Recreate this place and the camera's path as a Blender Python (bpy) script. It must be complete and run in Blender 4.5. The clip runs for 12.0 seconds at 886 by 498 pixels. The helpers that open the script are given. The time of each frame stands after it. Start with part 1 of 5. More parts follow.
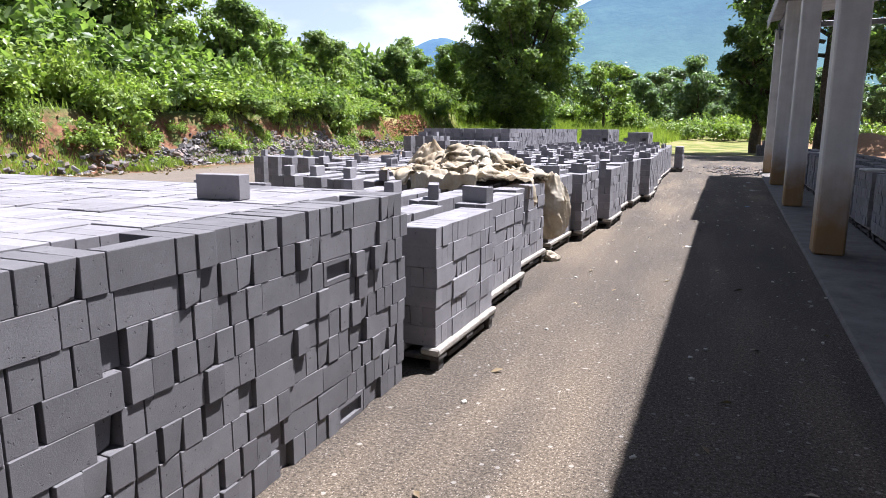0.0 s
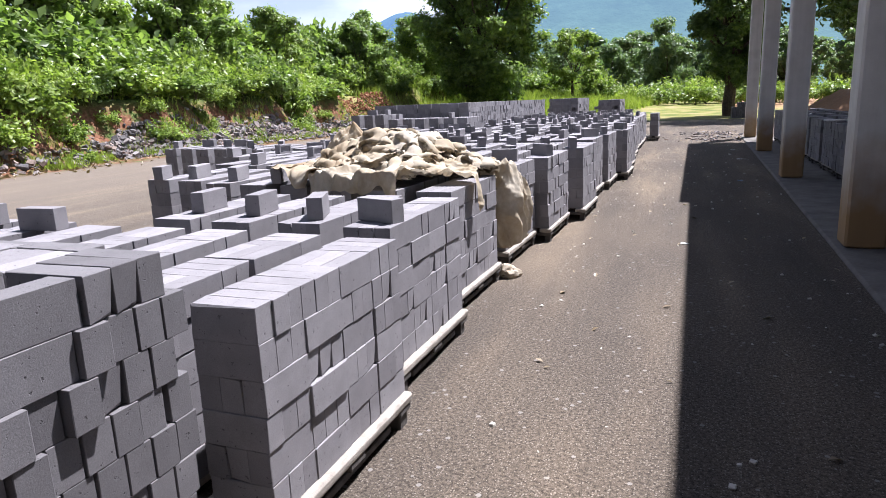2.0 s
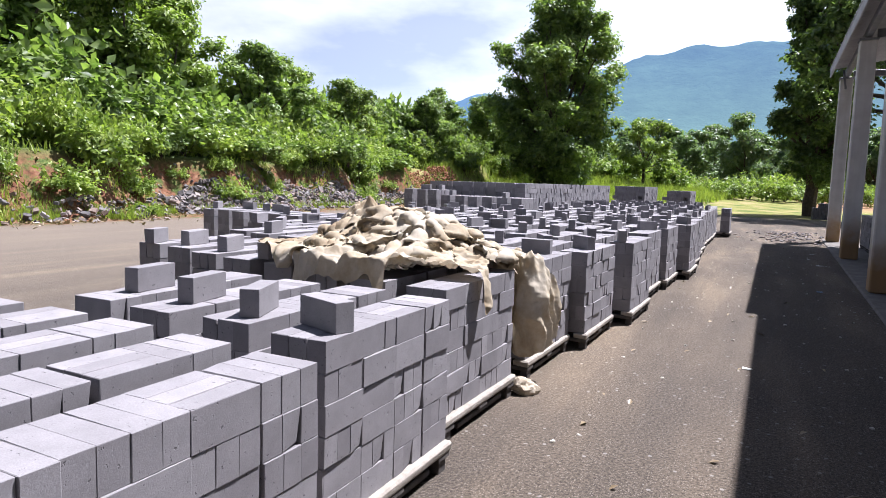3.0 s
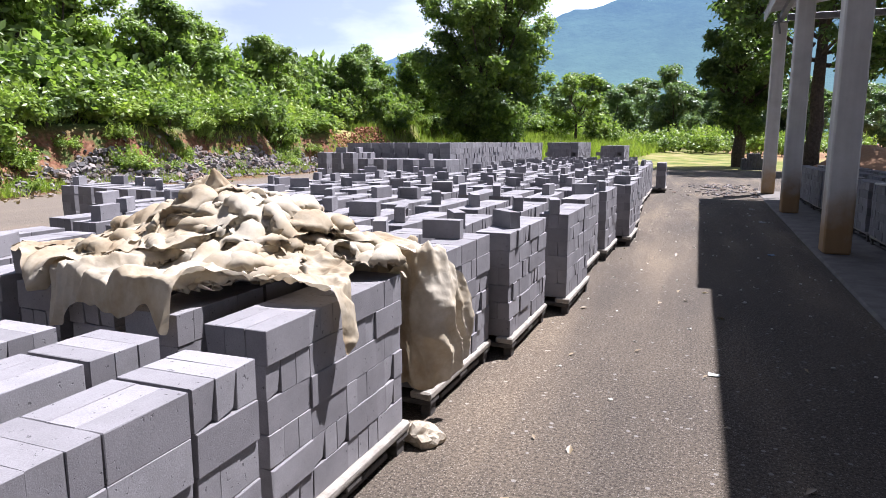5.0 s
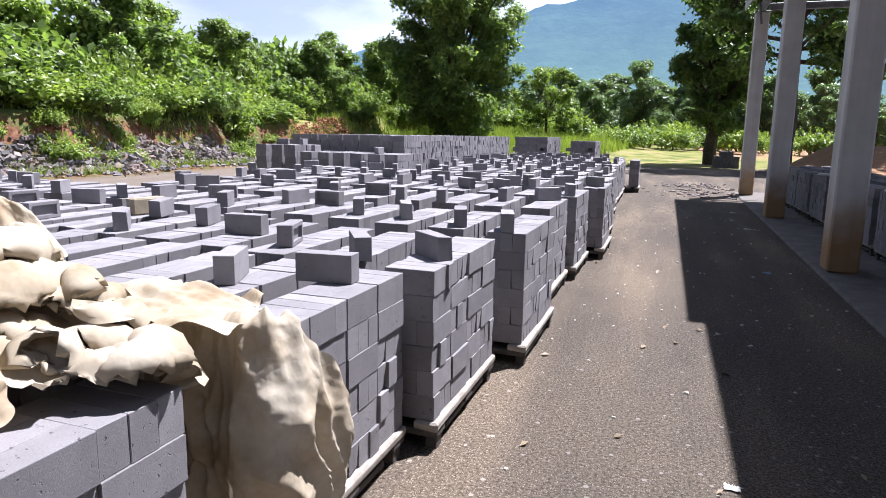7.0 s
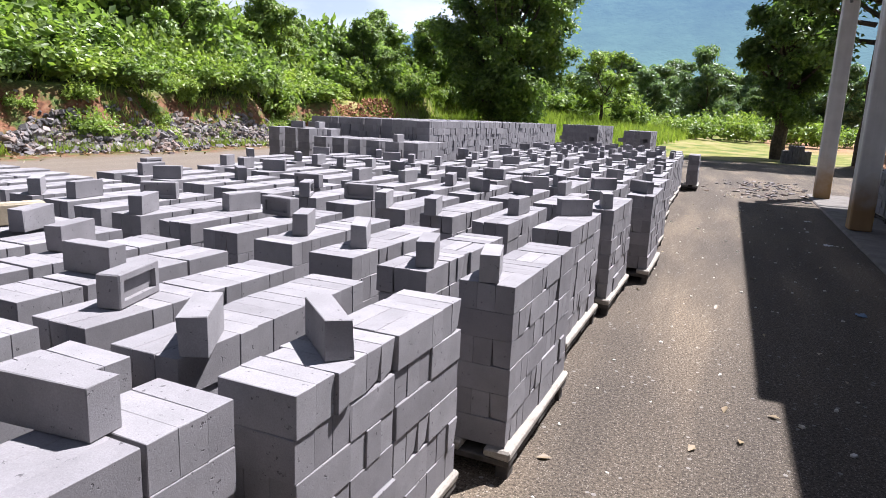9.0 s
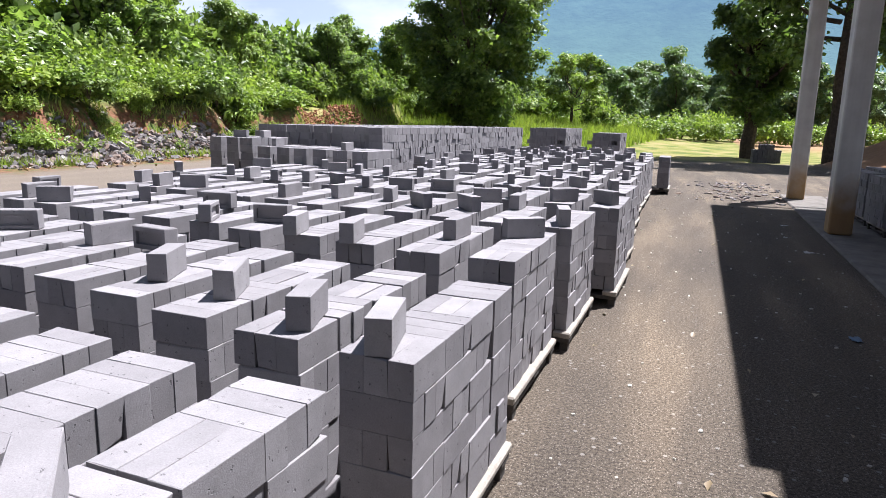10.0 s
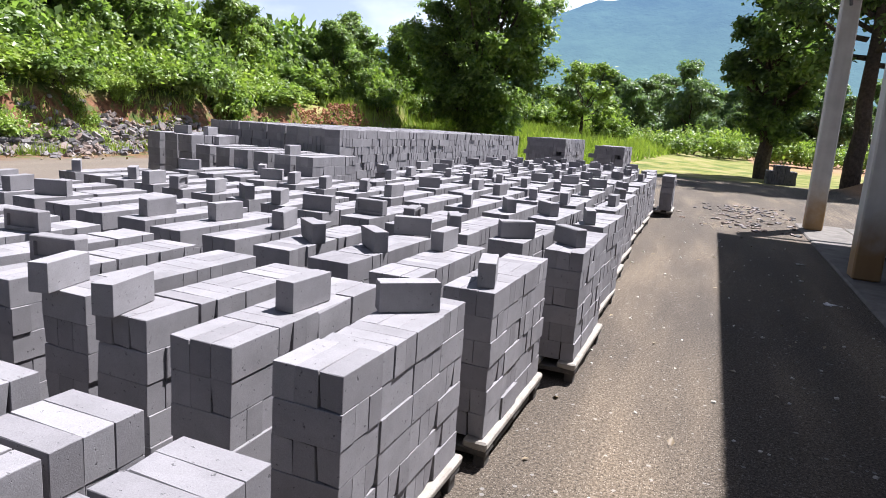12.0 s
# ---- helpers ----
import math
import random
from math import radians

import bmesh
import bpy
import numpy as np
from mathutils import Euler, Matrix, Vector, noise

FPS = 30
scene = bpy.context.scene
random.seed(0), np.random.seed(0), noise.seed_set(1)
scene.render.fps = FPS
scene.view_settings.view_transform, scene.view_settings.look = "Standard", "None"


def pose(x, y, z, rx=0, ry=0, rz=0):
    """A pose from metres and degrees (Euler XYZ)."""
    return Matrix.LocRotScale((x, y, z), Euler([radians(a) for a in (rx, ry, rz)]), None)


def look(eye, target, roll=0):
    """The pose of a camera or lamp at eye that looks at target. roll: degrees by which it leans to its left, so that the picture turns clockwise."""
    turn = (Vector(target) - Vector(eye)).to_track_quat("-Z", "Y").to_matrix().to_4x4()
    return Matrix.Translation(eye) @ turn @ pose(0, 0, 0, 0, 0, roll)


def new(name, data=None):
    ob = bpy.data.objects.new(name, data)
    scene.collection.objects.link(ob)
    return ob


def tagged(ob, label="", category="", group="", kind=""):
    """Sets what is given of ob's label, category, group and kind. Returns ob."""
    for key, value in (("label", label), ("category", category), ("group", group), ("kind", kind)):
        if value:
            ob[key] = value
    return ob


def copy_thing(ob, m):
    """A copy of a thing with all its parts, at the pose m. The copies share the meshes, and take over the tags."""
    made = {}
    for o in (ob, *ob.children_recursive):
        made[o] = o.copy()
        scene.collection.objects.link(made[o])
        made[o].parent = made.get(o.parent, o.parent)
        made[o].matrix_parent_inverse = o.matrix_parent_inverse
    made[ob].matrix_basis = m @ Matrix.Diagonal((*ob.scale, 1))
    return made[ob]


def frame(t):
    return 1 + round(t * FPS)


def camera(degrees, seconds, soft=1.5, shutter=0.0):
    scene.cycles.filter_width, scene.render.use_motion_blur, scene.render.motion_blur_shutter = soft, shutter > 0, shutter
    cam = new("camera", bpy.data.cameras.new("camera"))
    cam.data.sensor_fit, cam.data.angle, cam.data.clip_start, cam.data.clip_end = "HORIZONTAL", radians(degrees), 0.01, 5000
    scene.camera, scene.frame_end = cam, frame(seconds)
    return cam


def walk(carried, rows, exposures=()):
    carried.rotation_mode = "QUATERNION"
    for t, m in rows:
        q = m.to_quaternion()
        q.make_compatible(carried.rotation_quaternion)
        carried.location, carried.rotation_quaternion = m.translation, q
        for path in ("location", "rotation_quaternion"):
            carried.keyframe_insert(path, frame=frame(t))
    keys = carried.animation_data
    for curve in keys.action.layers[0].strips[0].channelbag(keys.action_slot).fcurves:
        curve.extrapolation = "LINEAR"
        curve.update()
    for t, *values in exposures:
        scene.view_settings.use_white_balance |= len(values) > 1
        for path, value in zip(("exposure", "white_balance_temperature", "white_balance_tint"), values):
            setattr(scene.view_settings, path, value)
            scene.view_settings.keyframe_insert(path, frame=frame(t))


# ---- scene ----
import collections

PATH = [
    (0, (0.017, 0.407, 1.347), (-0.737, 2.224, 0.984), 0.3),
    (0.5, (-0.116, 0.805, 1.34), (-0.777, 2.673, 1.071), 0.0),
    (1, (-0.203, 1.234, 1.34), (-0.828, 3.11, 1.039), -2.4),
    (1.5, (-0.189, 1.665, 1.378), (-0.949, 3.491, 1.083), -2.3),
    (2, (-0.24, 2.171, 1.355), (-0.924, 3.999, 0.92), -2.4),
    (2.5, (-0.176, 2.628, 1.364), (-1.074, 4.39, 1.069), -2.0),
    (3, (-0.182, 3.03, 1.37), (-1.055, 4.818, 1.161), 1.7),
    (3.5, (-0.236, 3.43, 1.391), (-0.928, 5.286, 1.113), 0.3),
    (3.7, (-0.26, 3.555, 1.39), (-0.99, 5.399, 1.129), 1.0),
    (5.3, (-0.427, 4.552, 1.387), (-1.116, 6.4, 1.055), -0.1),
    (5.5, (-0.428, 4.671, 1.375), (-1.135, 6.517, 1.071), 0.6),
    (6, (-0.464, 5.034, 1.39), (-1.203, 6.858, 1.029), 2.2),
    (6.5, (-0.561, 5.401, 1.394), (-1.201, 7.263, 1.044), 1.9),
    (7, (-0.58, 5.773, 1.388), (-1.187, 7.647, 1.042), 0.9),
    (7.2, (-0.571, 5.932, 1.384), (-1.166, 7.789, 0.94), 1.2),
    (8.8, (-0.615, 7.032, 1.455), (-1.331, 8.856, 1.053), 1.2),
    (9, (-0.626, 7.182, 1.454), (-1.371, 8.995, 1.054), 2.4),
    (9.5, (-0.676, 7.594, 1.466), (-1.321, 9.453, 1.107), 2.3),
    (10, (-0.639, 7.998, 1.466), (-1.319, 9.839, 1.083), 1.3),
    (10.5, (-0.637, 8.378, 1.479), (-1.301, 10.216, 1.049), 4.1),
    (11, (-0.675, 8.806, 1.495), (-1.206, 10.687, 1.071), 4.1),
    (11.5, (-0.614, 9.194, 1.497), (-1.273, 11.047, 1.136), 3.2),
    (12, (-0.531, 9.493, 1.513), (-1.236, 11.327, 1.14), 3.9),
]
cam = camera(68.5, 12.0, 0.8)
walk(cam, [(t, look(eye, target, roll)) for t, eye, target, roll in PATH], [(0.0, 1.53, 5850.0, 17.0), (3.0, 1.38, 5900.0, 19.0), (7.0, 1.42, 5850.0, 19.0), (9.5, 1.41, 6000.0, 16.5), (12.0, 1.40, 5980.0, 15.5)])

# ---- light ----
SUN_AZ = math.atan2(0.575, 0.818)      # from +y towards +x
SUN_EL = radians(64)
world = bpy.data.worlds.new("sky")
scene.world = world
world.use_nodes = True
wn, wl = world.node_tree.nodes, world.node_tree.links
wn.clear()
w_out = wn.new("ShaderNodeOutputWorld")
w_bg = wn.new("ShaderNodeBackground")
w_sky = wn.new("ShaderNodeTexSky")
w_sky.sky_type, w_sky.sun_disc = "NISHITA", False
w_sky.sun_elevation, w_sky.sun_rotation = SUN_EL, SUN_AZ
w_sky.air_density, w_sky.dust_density, w_sky.ozone_density = 0.55, 0.0, 4.0
w_tc = wn.new("ShaderNodeTexCoord")
w_map = wn.new("ShaderNodeMapping")
w_map.inputs["Scale"].default_value = (1.0, 1.0, 2.6)
w_noise = wn.new("ShaderNodeTexNoise")
w_noise.inputs["Scale"].default_value, w_noise.inputs["Detail"].default_value = 2.6, 9.0
w_noise.inputs["Roughness"].default_value = 0.52
w_ramp = wn.new("ShaderNodeValToRGB")
w_ramp.color_ramp.elements[0].position, w_ramp.color_ramp.elements[1].position = 0.40, 0.60
w_ramp.color_ramp.elements[0].color = (0.42, 0.42, 0.42, 1)
w_mix = wn.new("ShaderNodeMix")
w_mix.data_type = "RGBA"
wl.new(w_tc.outputs["Generated"], w_map.inputs["Vector"])
wl.new(w_map.outputs["Vector"], w_noise.inputs["Vector"])
wl.new(w_noise.outputs["Fac"], w_ramp.inputs["Fac"])
# cloud banks stand round the horizon, thinned overhead to set the fill light
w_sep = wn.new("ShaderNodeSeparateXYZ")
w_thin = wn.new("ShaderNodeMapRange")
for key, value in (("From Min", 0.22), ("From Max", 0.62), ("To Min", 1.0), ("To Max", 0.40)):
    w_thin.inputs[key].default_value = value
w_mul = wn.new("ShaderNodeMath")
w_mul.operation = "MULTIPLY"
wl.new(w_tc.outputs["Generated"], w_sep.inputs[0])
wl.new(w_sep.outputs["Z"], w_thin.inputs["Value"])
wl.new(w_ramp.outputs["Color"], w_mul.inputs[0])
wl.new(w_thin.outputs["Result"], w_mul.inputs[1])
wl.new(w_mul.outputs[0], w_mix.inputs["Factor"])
wl.new(w_sky.outputs["Color"], w_mix.inputs["A"])
# cloud dims away from the sun, out of view, to cut fill on shaded faces
w_dot = wn.new("ShaderNodeVectorMath")
w_dot.operation = "DOT_PRODUCT"
w_dot.inputs[1].default_value = (0.575, 0.818, 0.0)
w_glow = wn.new("ShaderNodeMapRange")
for key, value in (("From Min", -1.0), ("From Max", 0.75), ("To Min", 0.015), ("To Max", 1.0)):
    w_glow.inputs[key].default_value = value
w_tone = wn.new("ShaderNodeVectorMath")
w_tone.operation = "SCALE"
w_tone.inputs[0].default_value = (12.2, 12.8, 13.7)
wl.new(w_tc.outputs["Generated"], w_dot.inputs[0])
wl.new(w_dot.outputs["Value"], w_glow.inputs["Value"])
wl.new(w_glow.outputs["Result"], w_tone.inputs["Scale"])
wl.new(w_tone.outputs["Vector"], w_mix.inputs["B"])
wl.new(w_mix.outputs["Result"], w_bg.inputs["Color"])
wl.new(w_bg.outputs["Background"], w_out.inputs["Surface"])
w_bg.inputs["Strength"].default_value = 0.05

sun_data = bpy.data.lights.new("sun", "SUN")
sun_data.energy, sun_data.angle, sun_data.color = 5.0, radians(0.53), (1.0, 0.97, 0.925)
sun = new("sun", sun_data)
sun.matrix_world = look((0.575 * 40, 0.818 * 40, 82), (0, 0, 0))


# ---- material helpers ----
class Nodes:
    """A small wrapper that makes and links shader nodes."""

    def __init__(self, name):
        self.mat = bpy.data.materials.new(name)
        self.mat.use_nodes = True
        self.n, self.l = self.mat.node_tree.nodes, self.mat.node_tree.links
        self.bsdf = self.n["Principled BSDF"]
        self.out = self.n["Material Output"]

    def put(self, kind, **values):
        node = self.n.new(kind)
        for key, value in values.items():
            node.inputs[key.replace("_", " ")].default_value = value
        return node

    def world_place(self):
        return self.put("ShaderNodeNewGeometry").outputs["Position"]

    def noise(self, vec, scale, detail=4.0, rough=0.55):
        node = self.put("ShaderNodeTexNoise", Scale=scale, Detail=detail, Roughness=rough)
        self.l.new(vec, node.inputs["Vector"])
        return node.outputs["Fac"]

    def ramp(self, fac, *stops):
        node = self.put("ShaderNodeValToRGB")
        el = node.color_ramp.elements
        while len(el) < len(stops):
            el.new(0.5)
        for e, (p, c) in zip(el, stops):
            e.position = p
            e.color = (*c, 1) if len(c) == 3 else c
        self.l.new(fac, node.inputs["Fac"])
        return node.outputs["Color"]

    def mix(self, fac, a, b, mode="MIX"):
        node = self.put("ShaderNodeMix")
        node.data_type, node.blend_type = "RGBA", mode
        for key, v in (("Factor", fac), ("A", a), ("B", b)):
            if isinstance(v, bpy.types.NodeSocket):
                self.l.new(v, node.inputs[key])
            else:
                node.inputs[key].default_value = v if key == "Factor" else (*v, 1)
        return node.outputs["Result"]

    def math(self, op, a, b=0.0, clamp=False):
        node = self.put("ShaderNodeMath")
        node.operation, node.use_clamp = op, clamp
        for i, v in enumerate((a, b)):
            if isinstance(v, bpy.types.NodeSocket):
                self.l.new(v, node.inputs[i])
            else:
                node.inputs[i].default_value = v
        return node.outputs[0]

    def axis(self, vec, name):
        node = self.put("ShaderNodeSeparateXYZ")
        self.l.new(vec, node.inputs[0])
        return node.outputs[name]

    def bump(self, height, strength=0.3, distance=0.01):
        node = self.put("ShaderNodeBump", Strength=strength, Distance=distance)
        self.l.new(height, node.inputs["Height"])
        self.l.new(node.outputs["Normal"], self.bsdf.inputs["Normal"])

    def done(self, color, rough=0.8, metal=0.0, spec=0.3):
        if isinstance(color, bpy.types.NodeSocket):
            self.l.new(color, self.bsdf.inputs["Base Color"])
        else:
            self.bsdf.inputs["Base Color"].default_value = (*color, 1)
        if isinstance(rough, bpy.types.NodeSocket):
            self.l.new(rough, self.bsdf.inputs["Roughness"])
        else:
            self.bsdf.inputs["Roughness"].default_value = rough
        self.bsdf.inputs["Metallic"].default_value = metal
        self.bsdf.inputs["Specular IOR Level"].default_value = spec
        return self.mat


def grey(v, tint=(1, 1, 1)):
    return tuple(v * c for c in tint)


def brick_material(name, per_island, deep=1.0):
    k = Nodes(name)
    p = k.world_place()
    if per_island:
        rnd = k.put("ShaderNodeNewGeometry").outputs["Random Per Island"]
    else:
        rnd = k.put("ShaderNodeObjectInfo").outputs["Random"]
    tone = k.ramp(rnd, (0.0, grey(deep, (0.226, 0.214, 0.219))), (0.5, grey(deep, (0.264, 0.251, 0.256))), (1.0, grey(deep, (0.302, 0.288, 0.293))))
    grain = k.noise(p, 240, 4, 0.7)
    blotch = k.noise(p, 9, 3, 0.6)
    c = k.mix(0.55, tone, k.ramp(grain, (0.3, grey(0.75)), (0.7, grey(1.2))), "MULTIPLY")
    c = k.mix(0.6, c, k.ramp(blotch, (0.3, grey(0.82)), (0.7, grey(1.12))), "MULTIPLY")
    pits = k.ramp(k.noise(p, 58, 3, 0.6), (0.29, grey(0.25)), (0.345, grey(1.0)))
    c = k.mix(0.7, c, pits, "MULTIPLY")
    k.bump(k.math("ADD", k.math("MULTIPLY", grain, 0.6), k.math("MULTIPLY", pits, 1.8)), 0.45, 0.003)
    return k.done(c, 0.92, 0, 0.15)


M_BRICK = brick_material("cement_brick", False, 0.86)
M_BRICKS = brick_material("cement_brick_joined", True, 0.86)
# darker copy of the same brick colour
M_DARK = brick_material("dark_cement_brick", False, 0.52)
M_DARKS = brick_material("dark_cement_brick_joined", True, 0.52)


def ground_material():
    k = Nodes("yard_ground")
    p = k.world_place()
    x, y, z = k.axis(p, "X"), k.axis(p, "Y"), k.axis(p, "Z")
    # rolled stone-dust over tar, with tyre wear and pale grit
    fine = k.noise(p, 170, 3, 0.75)
    mid = k.noise(p, 62, 5, 0.78)
    wide = k.noise(p, 0.55, 4, 0.55)
    tar = k.ramp(mid, (0.38, (0.0378, 0.0301, 0.0224)), (0.62, (0.157, 0.129, 0.0989)))
    tar = k.mix(0.5, tar, k.ramp(fine, (0.36, grey(0.4)), (0.66, grey(1.6))), "MULTIPLY")
    tar = k.mix(0.7, tar, k.ramp(wide, (0.3, (0.80, 0.80, 0.82)), (0.7, (1.20, 1.17, 1.12))), "MULTIPLY")
    vor = k.put("ShaderNodeTexVoronoi", Scale=95.0)
    k.l.new(p, vor.inputs["Vector"])
    pick = k.axis(vor.outputs["Color"], "X")
    grit = k.math("MULTIPLY", k.math("GREATER_THAN", pick, 0.62), k.math("LESS_THAN", vor.outputs["Distance"], 0.33))
    tar = k.mix(k.math("MULTIPLY", grit, 0.62), tar, (0.284, 0.249, 0.206))
    vor2 = k.put("ShaderNodeTexVoronoi", Scale=23.0)
    k.l.new(p, vor2.inputs["Vector"])
    stone = k.math("MULTIPLY", k.math("GREATER_THAN", k.axis(vor2.outputs["Color"], "Y"), 0.9), k.math("LESS_THAN", vor2.outputs["Distance"], 0.25))
    tar = k.mix(k.math("MULTIPLY", stone, 0.8), tar, (0.258, 0.241, 0.215))
    stretch = k.put("ShaderNodeMapping")
    stretch.inputs["Scale"].default_value = (1.0, 0.12, 1.0)
    k.l.new(p, stretch.inputs["Vector"])
    lanes = k.noise(stretch.outputs["Vector"], 1.7, 3, 0.5)
    tar = k.mix(0.85, tar, k.ramp(lanes, (0.34, (0.72, 0.74, 0.78)), (0.52, (0.98, 0.98, 0.98)), (0.66, (1.50, 1.45, 1.36))), "MULTIPLY")
    # dusty pale strip along the foot of the bank and past the shed
    wob = k.math("MULTIPLY", k.math("SUBTRACT", k.noise(p, 0.9, 4), 0.5), 3.0)
    xs = k.math("ADD", x, wob)
    dust = k.math("MULTIPLY", k.math("SUBTRACT", -5.0, xs), 0.14, True)
    tar = k.mix(k.math("MULTIPLY", dust, 0.7, True), tar, (0.172, 0.142, 0.112))
    # bank: red soil where steep, grass above and around
    edge = k.math("MULTIPLY", k.math("SUBTRACT", -15.6, xs), 0.9, True)
    soil = k.ramp(k.noise(p, 5, 5, 0.65), (0.3, (0.0516, 0.0241, 0.0138)), (0.5, (0.163, 0.0705, 0.0387)), (0.72, (0.258, 0.146, 0.086)))
    grass = k.ramp(k.noise(p, 14, 4, 0.7), (0.3, (0.0215, 0.0361, 0.0086)), (0.5, (0.0645, 0.0989, 0.0215)), (0.75, (0.172, 0.172, 0.0602)))
    green = k.ramp(k.noise(p, 2.2, 7, 0.7), (0.46, grey(0.0)), (0.60, grey(1.0)))
    low = k.math("MULTIPLY", k.math("SUBTRACT", z, 1.5), 2.2, True)
    bank = k.mix(k.math("MAXIMUM", green, low), soil, grass)
    c = k.mix(edge, tar, bank)
    # meadow beyond the yard with a sandy track
    far = k.math("MULTIPLY", k.math("SUBTRACT", k.math("ADD", y, wob), 38.5), 0.5, True)
    meadow = k.ramp(k.noise(p, 0.5, 5, 0.6), (0.36, (0.07, 0.10, 0.017)), (0.5, (0.165, 0.17, 0.037)), (0.62, (0.25, 0.205, 0.09)))
    c = k.mix(far, c, meadow)
    heap = k.math("MULTIPLY", k.math("MULTIPLY", k.math("SUBTRACT", x, 2.6), 2.0, True), k.math("MULTIPLY", k.math("SUBTRACT", z, 0.06), 6.0, True))
    c = k.mix(heap, c, k.mix(0.6, soil, (0.36, 0.22, 0.12)))
    k.bump(k.math("ADD", k.math("MULTIPLY", fine, 0.6), k.math("ADD", k.math("MULTIPLY", mid, 0.9), k.math("MULTIPLY", grit, 0.25))), 0.7, 0.010)
    return k.done(c, 0.93, 0, 0.2)


M_GROUND = ground_material()


def plain(name, a, b, scale=12, rough=0.8, bump=0.25, metal=0.0, dist=0.005):
    k = Nodes(name)
    p = k.world_place()
    n1, n2 = k.noise(p, scale, 5, 0.6), k.noise(p, scale * 11, 3, 0.65)
    c = k.ramp(n1, (0.3, a), (0.7, b))
    c = k.mix(0.4, c, k.ramp(n2, (0.3, grey(0.7)), (0.7, grey(1.2))), "MULTIPLY")
    k.bump(k.math("ADD", n1, n2), bump, dist)
    return k.done(c, rough, metal)


M_PLANK = plain("weathered_plank", (0.232, 0.206, 0.172), (0.378, 0.348, 0.301), 14, 0.85, 0.4)
M_LEG = plain("dark_pallet_leg", (0.045, 0.04, 0.037), (0.10, 0.09, 0.08), 20, 0.8)
M_CONC = plain("apron_concrete", (0.105, 0.095, 0.083), (0.185, 0.168, 0.147), 4, 0.9, 0.4)
M_ROOF = plain("roof_sheet", (0.30, 0.30, 0.30), (0.42, 0.42, 0.42), 2, 0.6, 0.1)
M_STEEL = plain("painted_steel", (0.14, 0.15, 0.16), (0.22, 0.22, 0.23), 6, 0.55, 0.1, 0.4)
M_BARK = plain("bark", (0.05, 0.038, 0.028), (0.12, 0.09, 0.065), 9, 0.95, 0.8, 0.0, 0.03)
M_WHITE = plain("pale_stone", (0.43, 0.396, 0.327), (0.619, 0.585, 0.516), 16, 0.9, 0.5)
M_SCREE = plain("orange_soil", (0.206, 0.086, 0.043), (0.396, 0.215, 0.12), 3, 0.95, 0.6, 0.0, 0.03)
M_PLASTER = plain("old_plaster", (0.327, 0.267, 0.189), (0.499, 0.439, 0.344), 22, 0.9, 0.6)
M_PAPER = plain("pale_sack", (0.5, 0.49, 0.46), (0.7, 0.69, 0.66), 8, 0.8, 0.3)


def rubble_material():
    k = Nodes("rubble_stone")
    p = k.world_place()
    rnd = k.put("ShaderNodeNewGeometry").outputs["Random Per Island"]
    c = k.ramp(rnd, (0.0, (0.086, 0.0817, 0.0817)), (0.45, (0.189, 0.172, 0.168)), (0.7, (0.215, 0.159, 0.129)), (1.0, (0.284, 0.267, 0.258)))
    c = k.mix(0.6, c, k.ramp(k.noise(p, 22, 5, 0.65), (0.3, grey(0.6)), (0.7, grey(1.25))), "MULTIPLY")
    k.bump(k.noise(p, 40, 4), 0.5, 0.01)
    return k.done(c, 0.95, 0, 0.15)


M_RUBBLE = rubble_material()


def pillar_material():
    k = Nodes("limewashed_pillar")
    p = k.world_place()
    z = k.axis(p, "Z")
    base = k.ramp(k.noise(p, 3, 5, 0.6), (0.3, (0.464, 0.447, 0.421)), (0.7, (0.585, 0.568, 0.542)))
    stain = k.math("SUBTRACT", 1.45, k.math("ADD", z, k.math("MULTIPLY", k.noise(p, 2.6, 5), 1.1)))
    stain = k.math("MULTIPLY", stain, 1.6, True)
    c = k.mix(k.math("MULTIPLY", stain, 0.9), base, (0.34, 0.20, 0.07))
    streak = k.put("ShaderNodeMapping")
    streak.inputs["Scale"].default_value = (9.0, 9.0, 0.5)
    k.l.new(p, streak.inputs["Vector"])
    c = k.mix(0.5, c, k.ramp(k.noise(streak.outputs["Vector"], 1.0, 4), (0.35, grey(0.85)), (0.6, grey(1.04))), "MULTIPLY")
    k.bump(k.noise(p, 60, 4), 0.3, 0.004)
    return k.done(c, 0.85)


M_PILLAR = pillar_material()


def cloth_material():
    k = Nodes("tarpaulin_cloth")
    p = k.world_place()
    c = k.ramp(k.noise(p, 3.5, 5, 0.6), (0.27, (0.258, 0.172, 0.0903)), (0.42, (0.404, 0.327, 0.219)), (0.62, (0.533, 0.473, 0.37)))
    c = k.mix(0.5, c, k.ramp(k.noise(p, 30, 4, 0.65), (0.3, grey(0.78)), (0.7, grey(1.1))), "MULTIPLY")
    crease = k.math("ABSOLUTE", k.math("SUBTRACT", k.noise(p, 7, 3, 0.55), 0.5), 0.0)
    fine = k.math("ABSOLUTE", k.math("SUBTRACT", k.noise(p, 24, 2, 0.5), 0.5), 0.0)
    k.bump(k.math("ADD", crease, k.math("MULTIPLY", fine, 0.3)), 0.5, 0.02)
    mat = k.done(c, 0.75, 0, 0.25)
    tr = k.put("ShaderNodeBsdfTranslucent")
    k.l.new(c, tr.inputs["Color"])
    mx = k.put("ShaderNodeMixShader")
    mx.inputs[0].default_value = 0.22
    k.l.new(k.bsdf.outputs[0], mx.inputs[1])
    k.l.new(tr.outputs[0], mx.inputs[2])
    k.l.new(mx.outputs[0], k.out.inputs["Surface"])
    return mat


